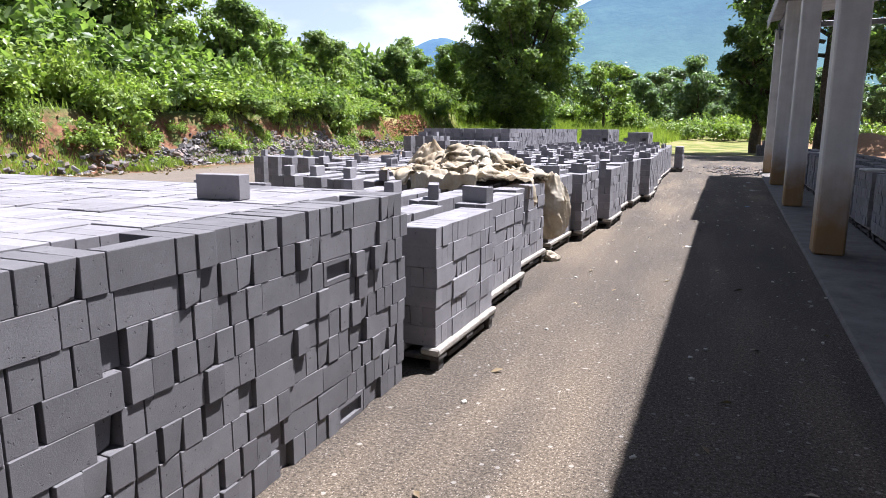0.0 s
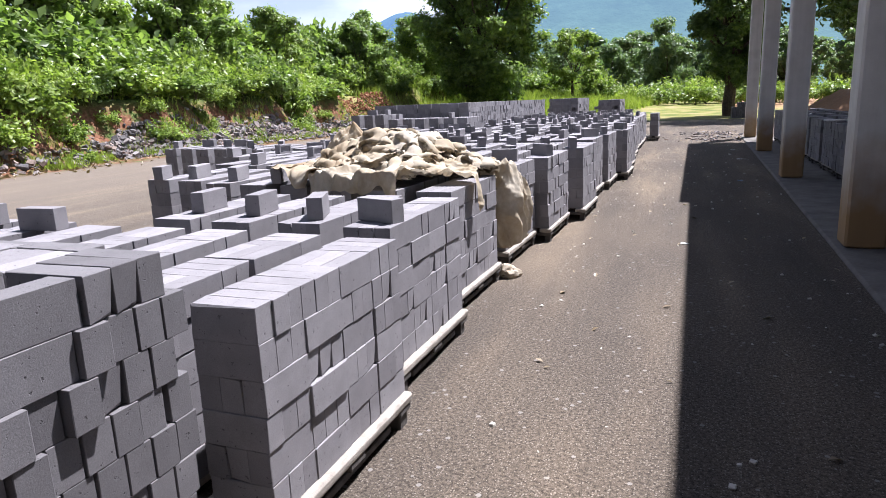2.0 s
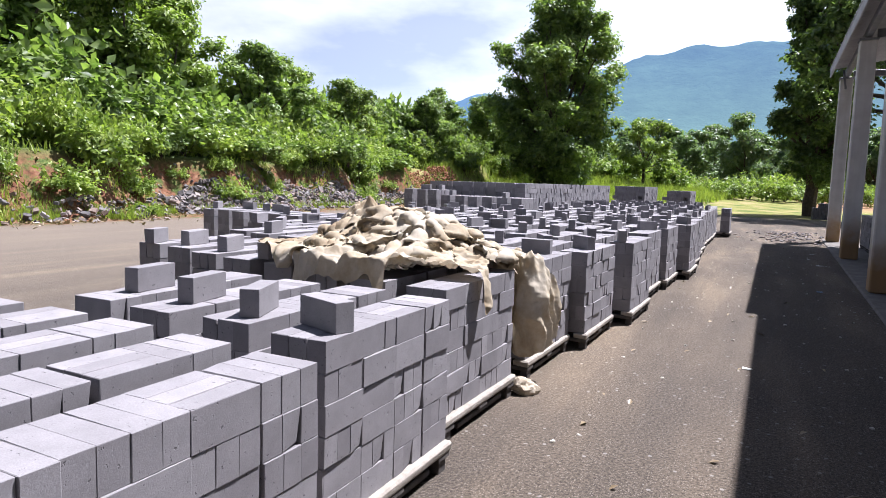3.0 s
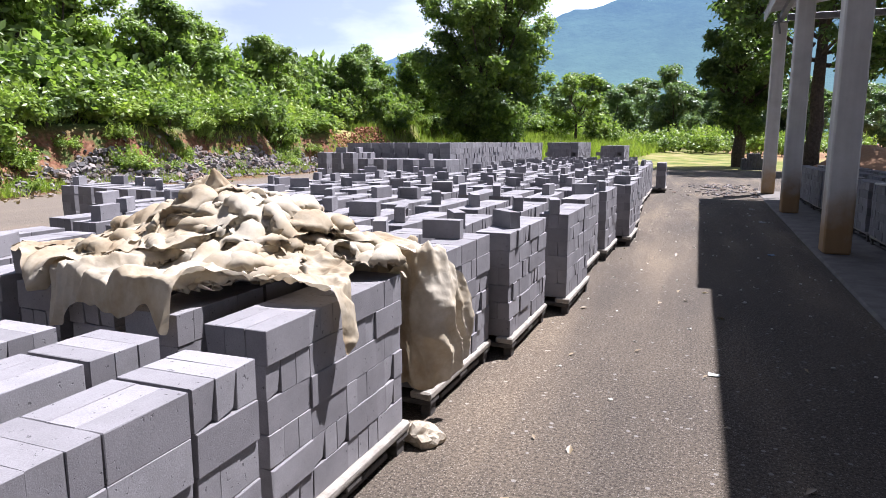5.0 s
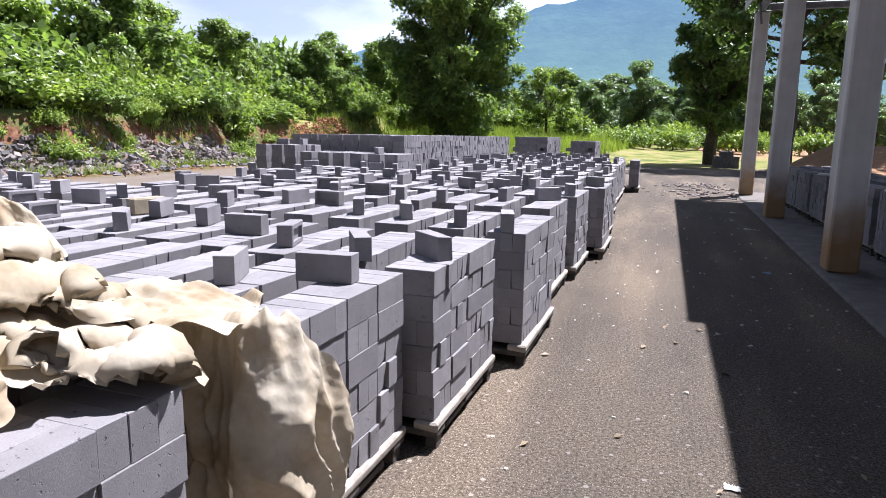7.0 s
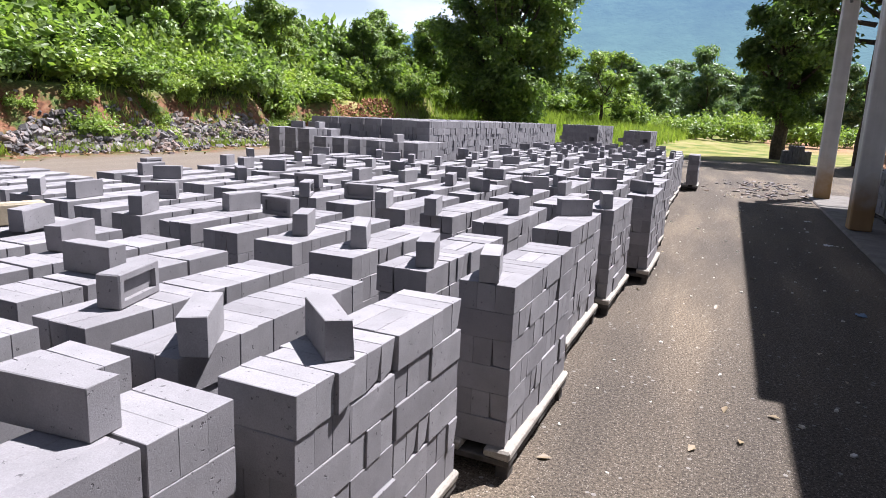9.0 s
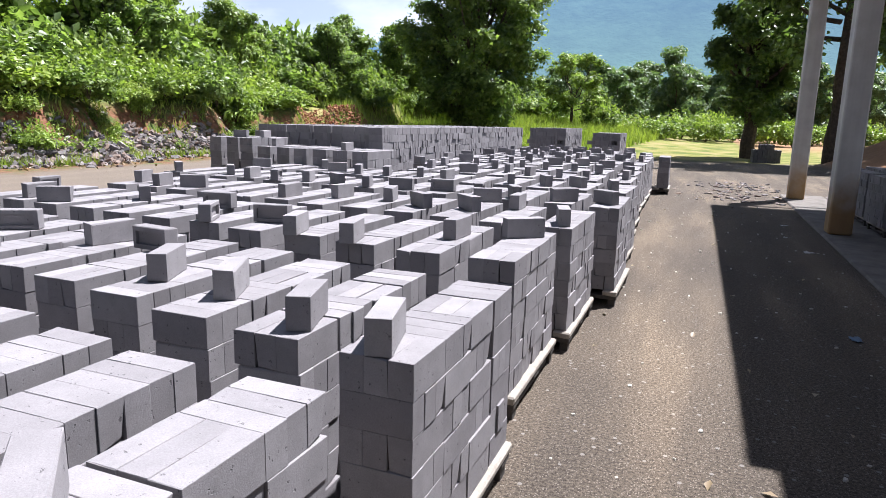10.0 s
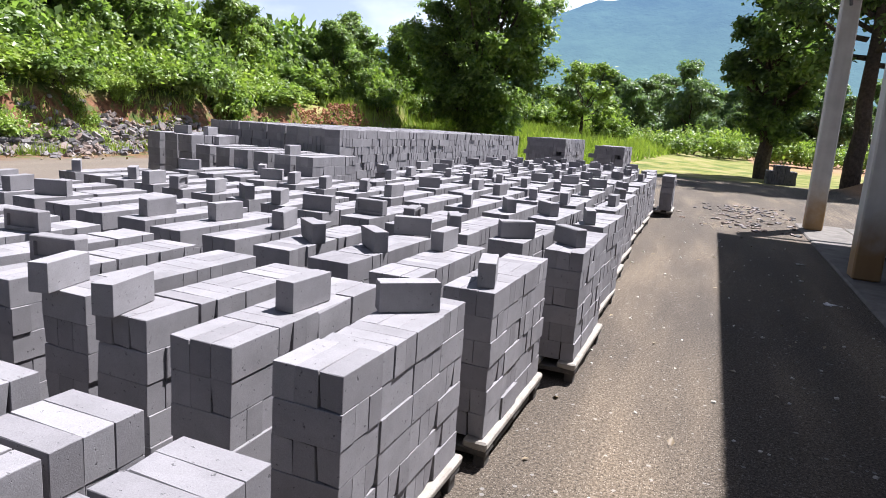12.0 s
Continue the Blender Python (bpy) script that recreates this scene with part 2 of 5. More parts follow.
M_CLOTH = cloth_material()


def leaf_material(name, dark, light, share=0.42):
    k = Nodes(name)
    geo = k.put("ShaderNodeNewGeometry")
    rnd = geo.outputs["Random Per Island"]
    patch = k.noise(k.world_place(), 0.9, 3)
    c = k.mix(0.5, k.ramp(rnd, (0.0, dark), (1.0, light)), k.ramp(patch, (0.35, dark), (0.65, light)))
    mat = k.done(c, 0.42, 0, 0.5)
    tr = k.put("ShaderNodeBsdfTranslucent")
    k.l.new(k.mix(1.0, c, (1.3, 1.45, 0.7), "MULTIPLY"), tr.inputs["Color"])
    mx = k.put("ShaderNodeMixShader")
    mx.inputs[0].default_value = share
    k.l.new(k.bsdf.outputs[0], mx.inputs[1])
    k.l.new(tr.outputs[0], mx.inputs[2])
    k.l.new(mx.outputs[0], k.out.inputs["Surface"])
    return mat


M_LEAF = leaf_material("bush_leaves", (0.036, 0.074, 0.015), (0.34, 0.44, 0.09))
M_LEAF_PALE = leaf_material("pale_leaves", (0.086, 0.15, 0.0258), (0.361, 0.43, 0.0946))
M_LEAF_DARK = leaf_material("dark_leaves", (0.0516, 0.0946, 0.0258), (0.275, 0.361, 0.103), 0.5)
# for trees seen against the sun: their shade is put into the leaf colour
M_LEAF_SHADE = leaf_material("backlit_shade_leaves", (0.034, 0.068, 0.02), (0.19, 0.265, 0.075), 0.42)
# distance haze is put into this paler, bluer leaf colour
M_LEAF_FAR = leaf_material("far_leaves_haze_tint", (0.0731, 0.12, 0.0516), (0.172, 0.241, 0.103))
M_GRASS = leaf_material("grass_blades", (0.146, 0.215, 0.0301), (0.344, 0.396, 0.086))
M_DRY = leaf_material("dry_twigs", (0.138, 0.0946, 0.0516), (0.292, 0.224, 0.129), 0.1)


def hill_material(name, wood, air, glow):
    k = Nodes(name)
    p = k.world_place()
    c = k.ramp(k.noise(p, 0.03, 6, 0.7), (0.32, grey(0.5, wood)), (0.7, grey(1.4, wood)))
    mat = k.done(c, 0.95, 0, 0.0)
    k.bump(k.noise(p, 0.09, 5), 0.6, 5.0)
    # air haze is painted on as a bluish glow, paler towards the foot
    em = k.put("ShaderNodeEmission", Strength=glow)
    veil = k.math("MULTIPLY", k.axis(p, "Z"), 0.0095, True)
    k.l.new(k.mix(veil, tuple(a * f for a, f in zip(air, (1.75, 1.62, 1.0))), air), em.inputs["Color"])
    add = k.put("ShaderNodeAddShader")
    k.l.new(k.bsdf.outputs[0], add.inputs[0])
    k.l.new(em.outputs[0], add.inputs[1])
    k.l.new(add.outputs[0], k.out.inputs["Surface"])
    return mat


M_HILL = hill_material("wooded_hill_painted_haze", (0.0258, 0.043, 0.0258), (0.0602, 0.107, 0.176), 1.0)
M_HILL_FAR = hill_material("far_ridge_painted_haze", (0.0258, 0.0387, 0.0258), (0.0774, 0.142, 0.237), 1.0)


# ---- mesh helpers ----
def mesh_of(name, verts, faces, mat, smooth=False):
    me = bpy.data.meshes.new(name)
    me.from_pydata([tuple(v) for v in verts], [], [tuple(f) for f in faces])
    me.materials.append(mat)
    if smooth:
        me.polygons.foreach_set("use_smooth", [True] * len(me.polygons))
    me.update()
    return me


def thing(name, label, category, group="", data=None, at=None, kind=""):
    ob = new(name, data)
    if at is not None:
        ob.matrix_world = at
    return tagged(ob, label, category, group, kind)


def piece(name, me, parent, local=None, label=""):
    ob = new(name, me)
    ob.parent = parent
    if local is not None:
        ob.matrix_basis = local
    if label:
        ob["label"] = label
    return ob


def part(name, bm, mat, parent, label=""):
    me = bpy.data.meshes.new(name)
    bm.to_mesh(me)
    bm.free()
    me.materials.append(mat)
    return piece(name, me, parent, None, label)


BOX_N = [(sx, sy, sz) for sx in (-1, 1) for sy in (-1, 1) for sz in (-1, 1)]


def soft_box(w, d, h, b, rng=None, wobble=0.0):
    """Verts and faces of a box with cut edges, centred in x and y, standing on z = 0."""
    verts, index = [], {}
    for s in BOX_N:
        for ax in range(3):
            v = [s[i] * (w, d, h)[i] / 2 - (0 if i == ax else s[i] * b) for i in range(3)]
            if rng is not None:
                v = [c + rng.uniform(-wobble, wobble) for c in v]
            v[2] += h / 2
            index[s, ax] = len(verts)
            verts.append(v)
    faces = []
    for ax in range(3):
        o1, o2 = [i for i in range(3) if i != ax]
        for s in (-1, 1):
            ring = []
            for a, c in ((-1, -1), (1, -1), (1, 1), (-1, 1)):
                k = [0, 0, 0]
                k[ax], k[o1], k[o2] = s, a, c
                ring.append(index[tuple(k), ax])
            flip = (s > 0) == (ax == 1)
            faces.append(ring[::-1] if flip else ring)
    for ax in range(3):                       # edges along ax
        o1, o2 = [i for i in range(3) if i != ax]
        for a in (-1, 1):
            for c in (-1, 1):
                k0, k1 = [0, 0, 0], [0, 0, 0]
                k0[o1] = k1[o1] = a
                k0[o2] = k1[o2] = c
                k0[ax], k1[ax] = -1, 1
                ring = [index[tuple(k0), o1], index[tuple(k1), o1], index[tuple(k1), o2], index[tuple(k0), o2]]
                faces.append(ring)
    for s in BOX_N:
        faces.append([index[s, 0], index[s, 1], index[s, 2]])
    return verts, faces


def tidy(me):
    bm = bmesh.new()
    bm.from_mesh(me)
    bmesh.ops.recalc_face_normals(bm, faces=bm.faces)
    bm.to_mesh(me)
    bm.free()
    return me


def box_mesh(name, w, d, h, b, mat, rng=None, wobble=0.0):
    return tidy(mesh_of(name, *soft_box(w, d, h, b, rng, wobble), mat))


class Heap:
    """Collects many transformed copies of small meshes into one mesh."""

    def __init__(self):
        self.v, self.f, self.n = [], [], 0

    def add(self, verts, faces, m):
        a = np.asarray(verts, float)
        r = np.array(m.to_3x3())
        self.v.append(a @ r.T + np.array(m.translation))
        self.f.extend([tuple(i + self.n for i in f) for f in faces])
        self.n += len(a)

    def mesh(self, name, mat):
        return mesh_of(name, np.concatenate(self.v).tolist(), self.f, mat)


# ---- ground ----
def bank_x(y):
    return -16.3 - 0.35 * min(max(y - 12, 0), 6) / 1.6 - 0.03 * max(y - 18, 0) + 0.5 * math.sin(y * 0.9)


def smooth01(v):
    v = min(max(v, 0.0), 1.0)
    return v * v * (3 - 2 * v)


def ground_z(x, y):
    d = bank_x(y) - x
    z = (0.35 * smooth01(d / 1.0) + 1.65 * smooth01((d - 0.7) / 1.5)) + 0.10 * max(d - 2.6, 0) * smooth01((20 - max(d - 2.6, 0)) / 20 + 0.5)
    if d > 0:
        z += 0.35 * smooth01(d / 1.5) * noise.noise((x * 0.55, y * 0.55, 0))
    z += 1.5 * smooth01((y - 42) / 20) * smooth01((4 - x) / 22) + 0.35 * smooth01((y - 45) / 25)
    z += 1.05 * smooth01((y - 31) / 4) * smooth01((41 - y) / 4) * smooth01((x - 3.8) / 2.6) * smooth01((15 - x) / 4) * (1 + 0.4 * noise.noise((x * 0.7, y * 0.7, 2)))      # heap of red soil past the shed
    return min(z, 5.0)


def build_ground():
    def spread(lo, fine_lo, fine_hi, hi, step):
        out = list(np.arange(fine_lo, fine_hi, step))
        g, s = fine_hi, step
        while g < hi:
            out.append(g)
            s *= 1.25
            g += s
        out.append(hi)
        g, s = fine_lo, step
        while g > lo:
            s *= 1.25
            g -= s
            out.append(max(g, lo))
        return sorted(set(round(float(v), 3) for v in out))
    xs = spread(-2500, -28, 10, 2500, 0.45)
    ys = spread(-2500, -4, 64, 3500, 0.6)
    verts = [(x, y, ground_z(x, y)) for y in ys for x in xs]
    w = len(xs)
    faces = [(j * w + i, j * w + i + 1, (j + 1) * w + i + 1, (j + 1) * w + i) for j in range(len(ys) - 1) for i in range(w - 1)]
    me = mesh_of("ground", verts, faces, M_GROUND, True)
    thing("ground", "grey tarred brick yard with a grassy red-soil bank", "ground", data=me, kind="structure")


build_ground()

# ---- hills ----
def build_hill(name, label, mat, ridge, y0, y1, seed):
    """A long hill whose crest follows ridge(x)."""
    verts, faces = [], []
    nx, ny = 620, 40
    for j in range(ny):
        v = j / (ny - 1)
        for i in range(nx):
            x = -1500 + 3000 * i / (nx - 1)
            top = ridge(x)
            up = smooth01(v / 0.75) if v < 0.75 else 1 - 0.5 * (v - 0.75) / 0.25
            rough = 9 * noise.noise((x * 0.012, v * 5, seed)) + 4 * noise.noise((x * 0.04, v * 14, seed + 3)) + 1.6 * noise.noise((x * 0.16, v * 40, seed)) + 1.1 * noise.noise((x * 0.5, v * 90, seed + 1))
            verts.append((x, y0 + (y1 - y0) * v, max(-2, top * up + rough * up)))
    for j in range(ny - 1):
        for i in range(nx - 1):
            faces.append((j * nx + i, j * nx + i + 1, (j + 1) * nx + i + 1, (j + 1) * nx + i))
    thing(name, label, "hill", data=mesh_of(name, verts, faces, mat, True), kind="structure")


def near_ridge(x):
    return 58 * smooth01((x + 340) / 190) + 50 * smooth01((x + 270) / 180) + 5 * smooth01((x + 70) / 110) + 12 * smooth01((x - 20) / 300)


def far_ridge(x):
    bumps = 75 * math.exp(-((x + 880) / 130) ** 2) + 58 * math.exp(-((x + 500) / 110) ** 2)
    return 112 + bumps


build_hill("hill_wooded", "wooded hillside with painted blue haze, beyond the meadow", M_HILL, near_ridge, 380, 640, 1.7)
build_hill("hill_far", "low ridge with painted blue haze far behind the trees", M_HILL_FAR, far_ridge, 1000, 1250, 5.1)

# ---- unseen wall added behind the start of the walk, blocks low sky light ----
wall = mesh_of("wall_south", *soft_box(30.0, 0.25, 6.0, 0.01), plain("dark_block_render", (0.10, 0.097, 0.092), (0.17, 0.165, 0.155), 1.2, 0.9, 0.4))
thing("wall_south", "unseen plain dark wall added to block low sky light", "wall", data=tidy(wall), at=pose(-5.0, -9.5, 0), kind="structure")

# ---- shed ----
def shed_x(y):
    return 1.055 + 0.0240 * (y - 8.37)


def build_shed():
    apron = box_mesh("apron_slab", 0.86, 31.5, 0.08, 0.02, M_CONC)
    thing("apron", "worn grey concrete apron along the open shed", "pavement", data=apron, at=pose(1.43, 8.75, -0.05, 0, 0, -1.37), kind="structure")
    floor = box_mesh("shed_slab", 8.0, 31.5, 0.06, 0.02, M_CONC)
    thing("shed_floor", "concrete floor inside the open shed", "floor", data=floor, at=pose(5.9, 8.75, -0.045, 0, 0, -1.37), kind="structure")
    shaft = box_mesh("shaft", 0.30, 0.34, 4.33, 0.02, M_PILLAR, random.Random(4), 0.006)
    plate = box_mesh("cap_plate", 0.34, 0.38, 0.03, 0.004, M_STEEL)
    strut = box_mesh("strut", 0.05, 0.05, 0.5, 0.004, M_STEEL)
    for row, dx in ((0, 0.15), (1, 8.2)):
        for i in range(7):
            y = 23.60 - 5.03 * i
            if row == 0:
                words = "tall limewashed concrete pillar with brown stains at its foot"
            else:
                words = "tall concrete pillar on the shed's far side"
            p = thing("pillar", words, "pillar", "pillars of the open shed", at=pose(shed_x(y) + dx, y, 0.03 if row == 0 else 0.015))
            piece("shaft", shaft, p)
            piece("cap_plate", plate, p, pose(0, 0, 4.33))
            if row == 0 and i == 0:
                piece("strut", strut, p, pose(-0.02, -0.2, 4.05, 0, -9, 0), "steel strut to the eave")
    # two lengths of sheet roof, the further one set out a little
    for ya, yb, xe, n in ((-9.0, 12.84, 1.17, 0), (12.80, 23.5, 1.02, 1)):
        h = lambda x: 4.62 + 0.16 * (x - xe if x < xe + 4.6 else 9.2 - (x - xe))
        steps = int((yb - ya) / 0.125)
        verts, faces = [], []
        for j in range(steps + 1):
            y = ya + (yb - ya) * j / steps
            wave = 0.018 * (1 if j % 2 else -1)
            for x in (xe, xe + 4.6, xe + 9.2):
                sx = (0.0125 if n else 0.017) * (y - 12.8)
                verts.append((x + sx, y, h(x) + wave))
        for j in range(steps):
            for i in range(2):
                faces.append((j * 3 + i, j * 3 + i + 1, j * 3 + 4 + i, j * 3 + 3 + i))
        ob = thing("shed_roof", "grey corrugated sheet roof of the open shed", "roof", "roof lengths of the shed",
                   data=mesh_of("shed_roof", verts, faces, M_ROOF), kind="structure")
        mod = ob.modifiers.new("thickness", "SOLIDIFY")
        mod.thickness = 0.02
        fascia = box_mesh("fascia", 0.03, yb - ya - 0.02, 0.2, 0.004, M_ROOF)
        sx = (0.0125 if n else 0.017) * ((ya + yb) / 2 - 12.8)
        piece("fascia", fascia, ob, pose(xe + sx + 0.03, (ya + yb) / 2, 4.40, 0, 0, -0.7), "grey eave board")
    beam = box_mesh("eave_beam", 0.12, 32.2, 0.15, 0.01, M_STEEL)
    thing("eave_beam", "dark steel beam along the pillar heads", "beam", data=beam, at=pose(1.20, 7.9, 4.43, 0, 0, -1.37), kind="structure")
    gable = box_mesh("tie_beam", 7.9, 0.10, 0.16, 0.01, M_STEEL)
    for i in range(7):
        y = 23.60 - 5.03 * i
        thing("tie_beam", "dark steel tie beam across the shed", "beam", "tie beams of the shed", data=gable, at=pose(shed_x(y) + 4.25, y + 0.05, 4.43), kind="structure")


build_shed()

# ---- bricks ----
BL, BT, BH = 0.2345, 0.0792, 0.1127          # one cement brick on edge
COURSE = 0.1135
rng = random.Random(7)


def brick_shapes(n):
    """Slightly uneven bricks, of which the later ones have a knocked-off corner."""
    out = [soft_box(BL, BT, BH, 0.0017, rng, 0.0007) for _ in range(n)]
    for v, f in out[n // 2:]:
        k = rng.randrange(8) * 3
        for i in range(3):
            cut = rng.uniform(0.004, 0.013)
            for ax, half in ((0, 0), (1, 0), (2, BH / 2)):
                v[k + i][ax] -= math.copysign(cut * (0.4 if ax == i else 1.0), v[k + i][ax] - half)
    return out


SHAPES = brick_shapes(8)
BRICK_ME = [tidy(mesh_of("brick", v, f, M_BRICK)) for v, f in SHAPES]
DARK_ME = [tidy(mesh_of("brick", v, f, M_DARK)) for v, f in SHAPES]


def cells(courses, groups, seed, first_long=True):
    """Poses of the bricks of one stack, whose near right foot corner is at 0, 0: x runs to minus, y away."""
    r = random.Random(seed)
    out = []
    step = 0.2365
    slip = [0.0]                                # now and then a group stands off from the one before it
    for g in range(1, groups):
        slip.append(slip[-1] + (r.uniform(0.008, 0.02) if r.random() < 0.3 else 0.0))
    for c in range(courses):
        z = c * COURSE
        for g in range(groups):
            along = (c + g + (0 if first_long else 1)) % 2 == (courses - 1) % 2
            if r.random() < 0.14:
                along = not along
            gx, gy = r.uniform(-0.0035, 0.0035), slip[g] + r.uniform(-0.002, 0.002)
            for i in range(3):
                o = -0.0795 + 0.0795 * i
                poke = r.uniform(-0.0022, 0.0022) + (r.uniform(0.004, 0.010) if r.random() < 0.06 else 0)
                turn = r.uniform(-0.35, 0.35)
                if along:
                    if i == 1 and 0 < g < groups - 1 and c < courses - 1:
                        continue
                    out.append(pose(-0.118 + o + gx + (poke if i == 2 else 0), 0.117 + g * step + gy, z, 0, 0, 90 + turn))
                else:
                    out.append(pose(-0.118 + gx + poke, 0.117 + g * step + o + gy, z, 0, 0, turn))
    return out


STACK_LABEL = "stack of grey cement bricks laid on edge on a pallet"


def joined_stacks(count, courses, seed):
    out = []
    for k in range(count):
        hp = Heap()
        for m in cells(courses, 4, seed + k, k % 3 != 2):
            s = rng.choice(SHAPES)
            hp.add(s[0], s[1], m)
        out.append(tidy(hp.mesh("bricks", M_BRICKS)))
    return out


JOINED = joined_stacks(7, 6, 100)
TALLER = joined_stacks(4, 8, 150)
TALLEST = joined_stacks(3, 9, 170)


def frog_brick():
    """A brick with the shallow rectangular hollow that the press leaves in one broad face."""
    bm = bmesh.new()
    v, f = soft_box(BL, BT, BH, 0.004, random.Random(3), 0.0012)
    vs = [bm.verts.new(p) for p in v]
    for q in f:
        bm.faces.new([vs[i] for i in q])
    bmesh.ops.recalc_face_normals(bm, faces=bm.faces)
    broad = min(bm.faces, key=lambda q: q.calc_center_median().y)
    res = bmesh.ops.inset_region(bm, faces=[broad], thickness=0.028, depth=0.0)
    res = bmesh.ops.extrude_discrete_faces(bm, faces=[broad])
    for q in res["faces"]:
        bmesh.ops.translate(bm, vec=(0, 0.018, 0), verts=q.verts)
    me = bpy.data.meshes.new("brick_frogged")
    bm.to_mesh(me)
    bm.free()
    me.materials.append(M_BRICK)
    return me


FROG_ME = frog_brick()
DARK_FROG = FROG_ME.copy()
DARK_FROG.materials[0] = M_DARK
BOARD = box_mesh("board", 0.12, 1.0, 0.042, 0.009, M_PLANK, random.Random(5), 0.003)
CROSS = box_mesh("cross_board", 1.22, 0.12, 0.03, 0.005, M_LEG, random.Random(6), 0.003)
LEG = box_mesh("leg", 0.055, 0.075, 0.092, 0.004, M_LEG)
SKID = box_mesh("skid", 0.05, 0.62, 0.03, 0.004, M_LEG)


def make_pallet():
    p = thing("pallet", "low wooden pallet with pale edge boards and dark legs", "pallet", "pallets under the brick stacks")
    for i in range(6):
        piece("board", BOARD, p, pose(-0.045 - 0.22 * i, 0.47, 0.093))
    for y in (0.04, 0.47, 0.90):
        piece("cross_board", CROSS, p, pose(-0.60, y, 0.063), "dark cross board")
    for x in (-0.03, -0.6, -1.165):
        for y in (0.04, 0.90):
            piece("leg", LEG, p, pose(x, y, -0.028), "dark stub leg")
        piece("skid", SKID, p, pose(x, 0.47, 0.033), "dark bearer")
    return p


FIRST_PALLET = make_pallet()
pallet_used = []


def put_pallet(m):
    if not pallet_used:
        FIRST_PALLET.matrix_basis = m
        pallet_used.append(1)
        return FIRST_PALLET
    pallet_used.append(1)
    return copy_thing(FIRST_PALLET, m)


def put_stack(m, n, detailed, label=STACK_LABEL, kinds=None):
    if detailed:
        ob = thing("brick_stack", label, "brick stack", "brick stacks on pallets", at=m)
        r = random.Random(n)
        for q in cells(6, 4, n, n % 4 != 3):
            piece("brick", r.choice(BRICK_ME), ob, q)
        return ob
    ob = thing("brick_stack", label, "brick stack", "brick stacks on pallets", at=m)
    kinds = kinds or JOINED
    piece("bricks", kinds[n % len(kinds)], ob)["kind"] = "stuff"
    return ob


# rows of stacks: near edge y, right edge x, left end x, how far the row swings back per metre to the left
ROWS = [
    (3.63, -1.36, -4.0, 0.08), (4.80, -1.48, -2.75, 0.09), (5.98, -1.60, -4.5, 0.21), (7.30, -1.60, -5.0, 0.20),
    (8.34, -1.45, -5.6, 0.15), (9.55, -1.29, -8.1, 0.17), (10.98, -1.37, -6.0, 0.13), (12.12, -1.29, -5.9, 0.15),
    (13.36, -1.12, -6.4, 0.15), (14.62, -1.18, -6.1, 0.15), (15.86, -1.24, -4.3, 0.13), (17.10, -1.28, -4.5, 0.12),
    (18.35, -1.34, -4.6, 0.12), (19.60, -1.34, -4.6, 0.12), (20.85, -1.34, -4.6, 0.12), (22.10, -1.36, -4.6, 0.10),
    (23.35, -1.42, -4.6, 0.10), (24.60, -1.50, -4.4, 0.08),
]
TOP_Z = 0.135 + 6 * COURSE
CROWN = 0.135
SPOTS = [
    (-3.27, 4.52, 4, 0), (-3.78, 4.58, 8, 0), (-1.60, 4.97, 160, 0), (-1.99, 5.05, 112, 0), (-2.38, 5.12, 100, 0), (-2.78, 5.18, 96, 0), (-4.17, 6.75, 100, 0),
    (-3.66, 6.61, 104, 0), (-3.16, 6.45, 110, 0), (-1.78, 8.01, 4, 0), (-2.14, 7.9, 112, 0), (-2.77, 8.91, 2, 0),
    (-3.23, 9.17, 108, 0), (-3.76, 9.37, 110, 0), (-4.82, 9.78, 12, 0), (-1.56, 8.65, 137, 0), (-1.87, 8.5, 122, 0),
    (-1.43, 9.67, 104, 0), (-1.76, 9.77, 107, 0), (-2.21, 9.96, 115, 0), (-2.62, 10.07, 114, 0), (-3.4, 10.51, 75, 0),
    (-3.07, 10.47, -8, 1), (-1.5, 11.68, 37, 0), (-1.85, 11.51, 87, 0), (-2.33, 11.13, 103, 0), (-2.74, 11.21, 105, 0),
    (-1.38, 12.3, 104, 0), (-1.85, 12.94, 90, 0), (-2.19, 13.25, 20, 0), (-2.16, 12.66, 137, 0), (-2.55, 12.65, 140, 0),
]          # loose bricks on the nearest stacks: x, y, turn, hollow



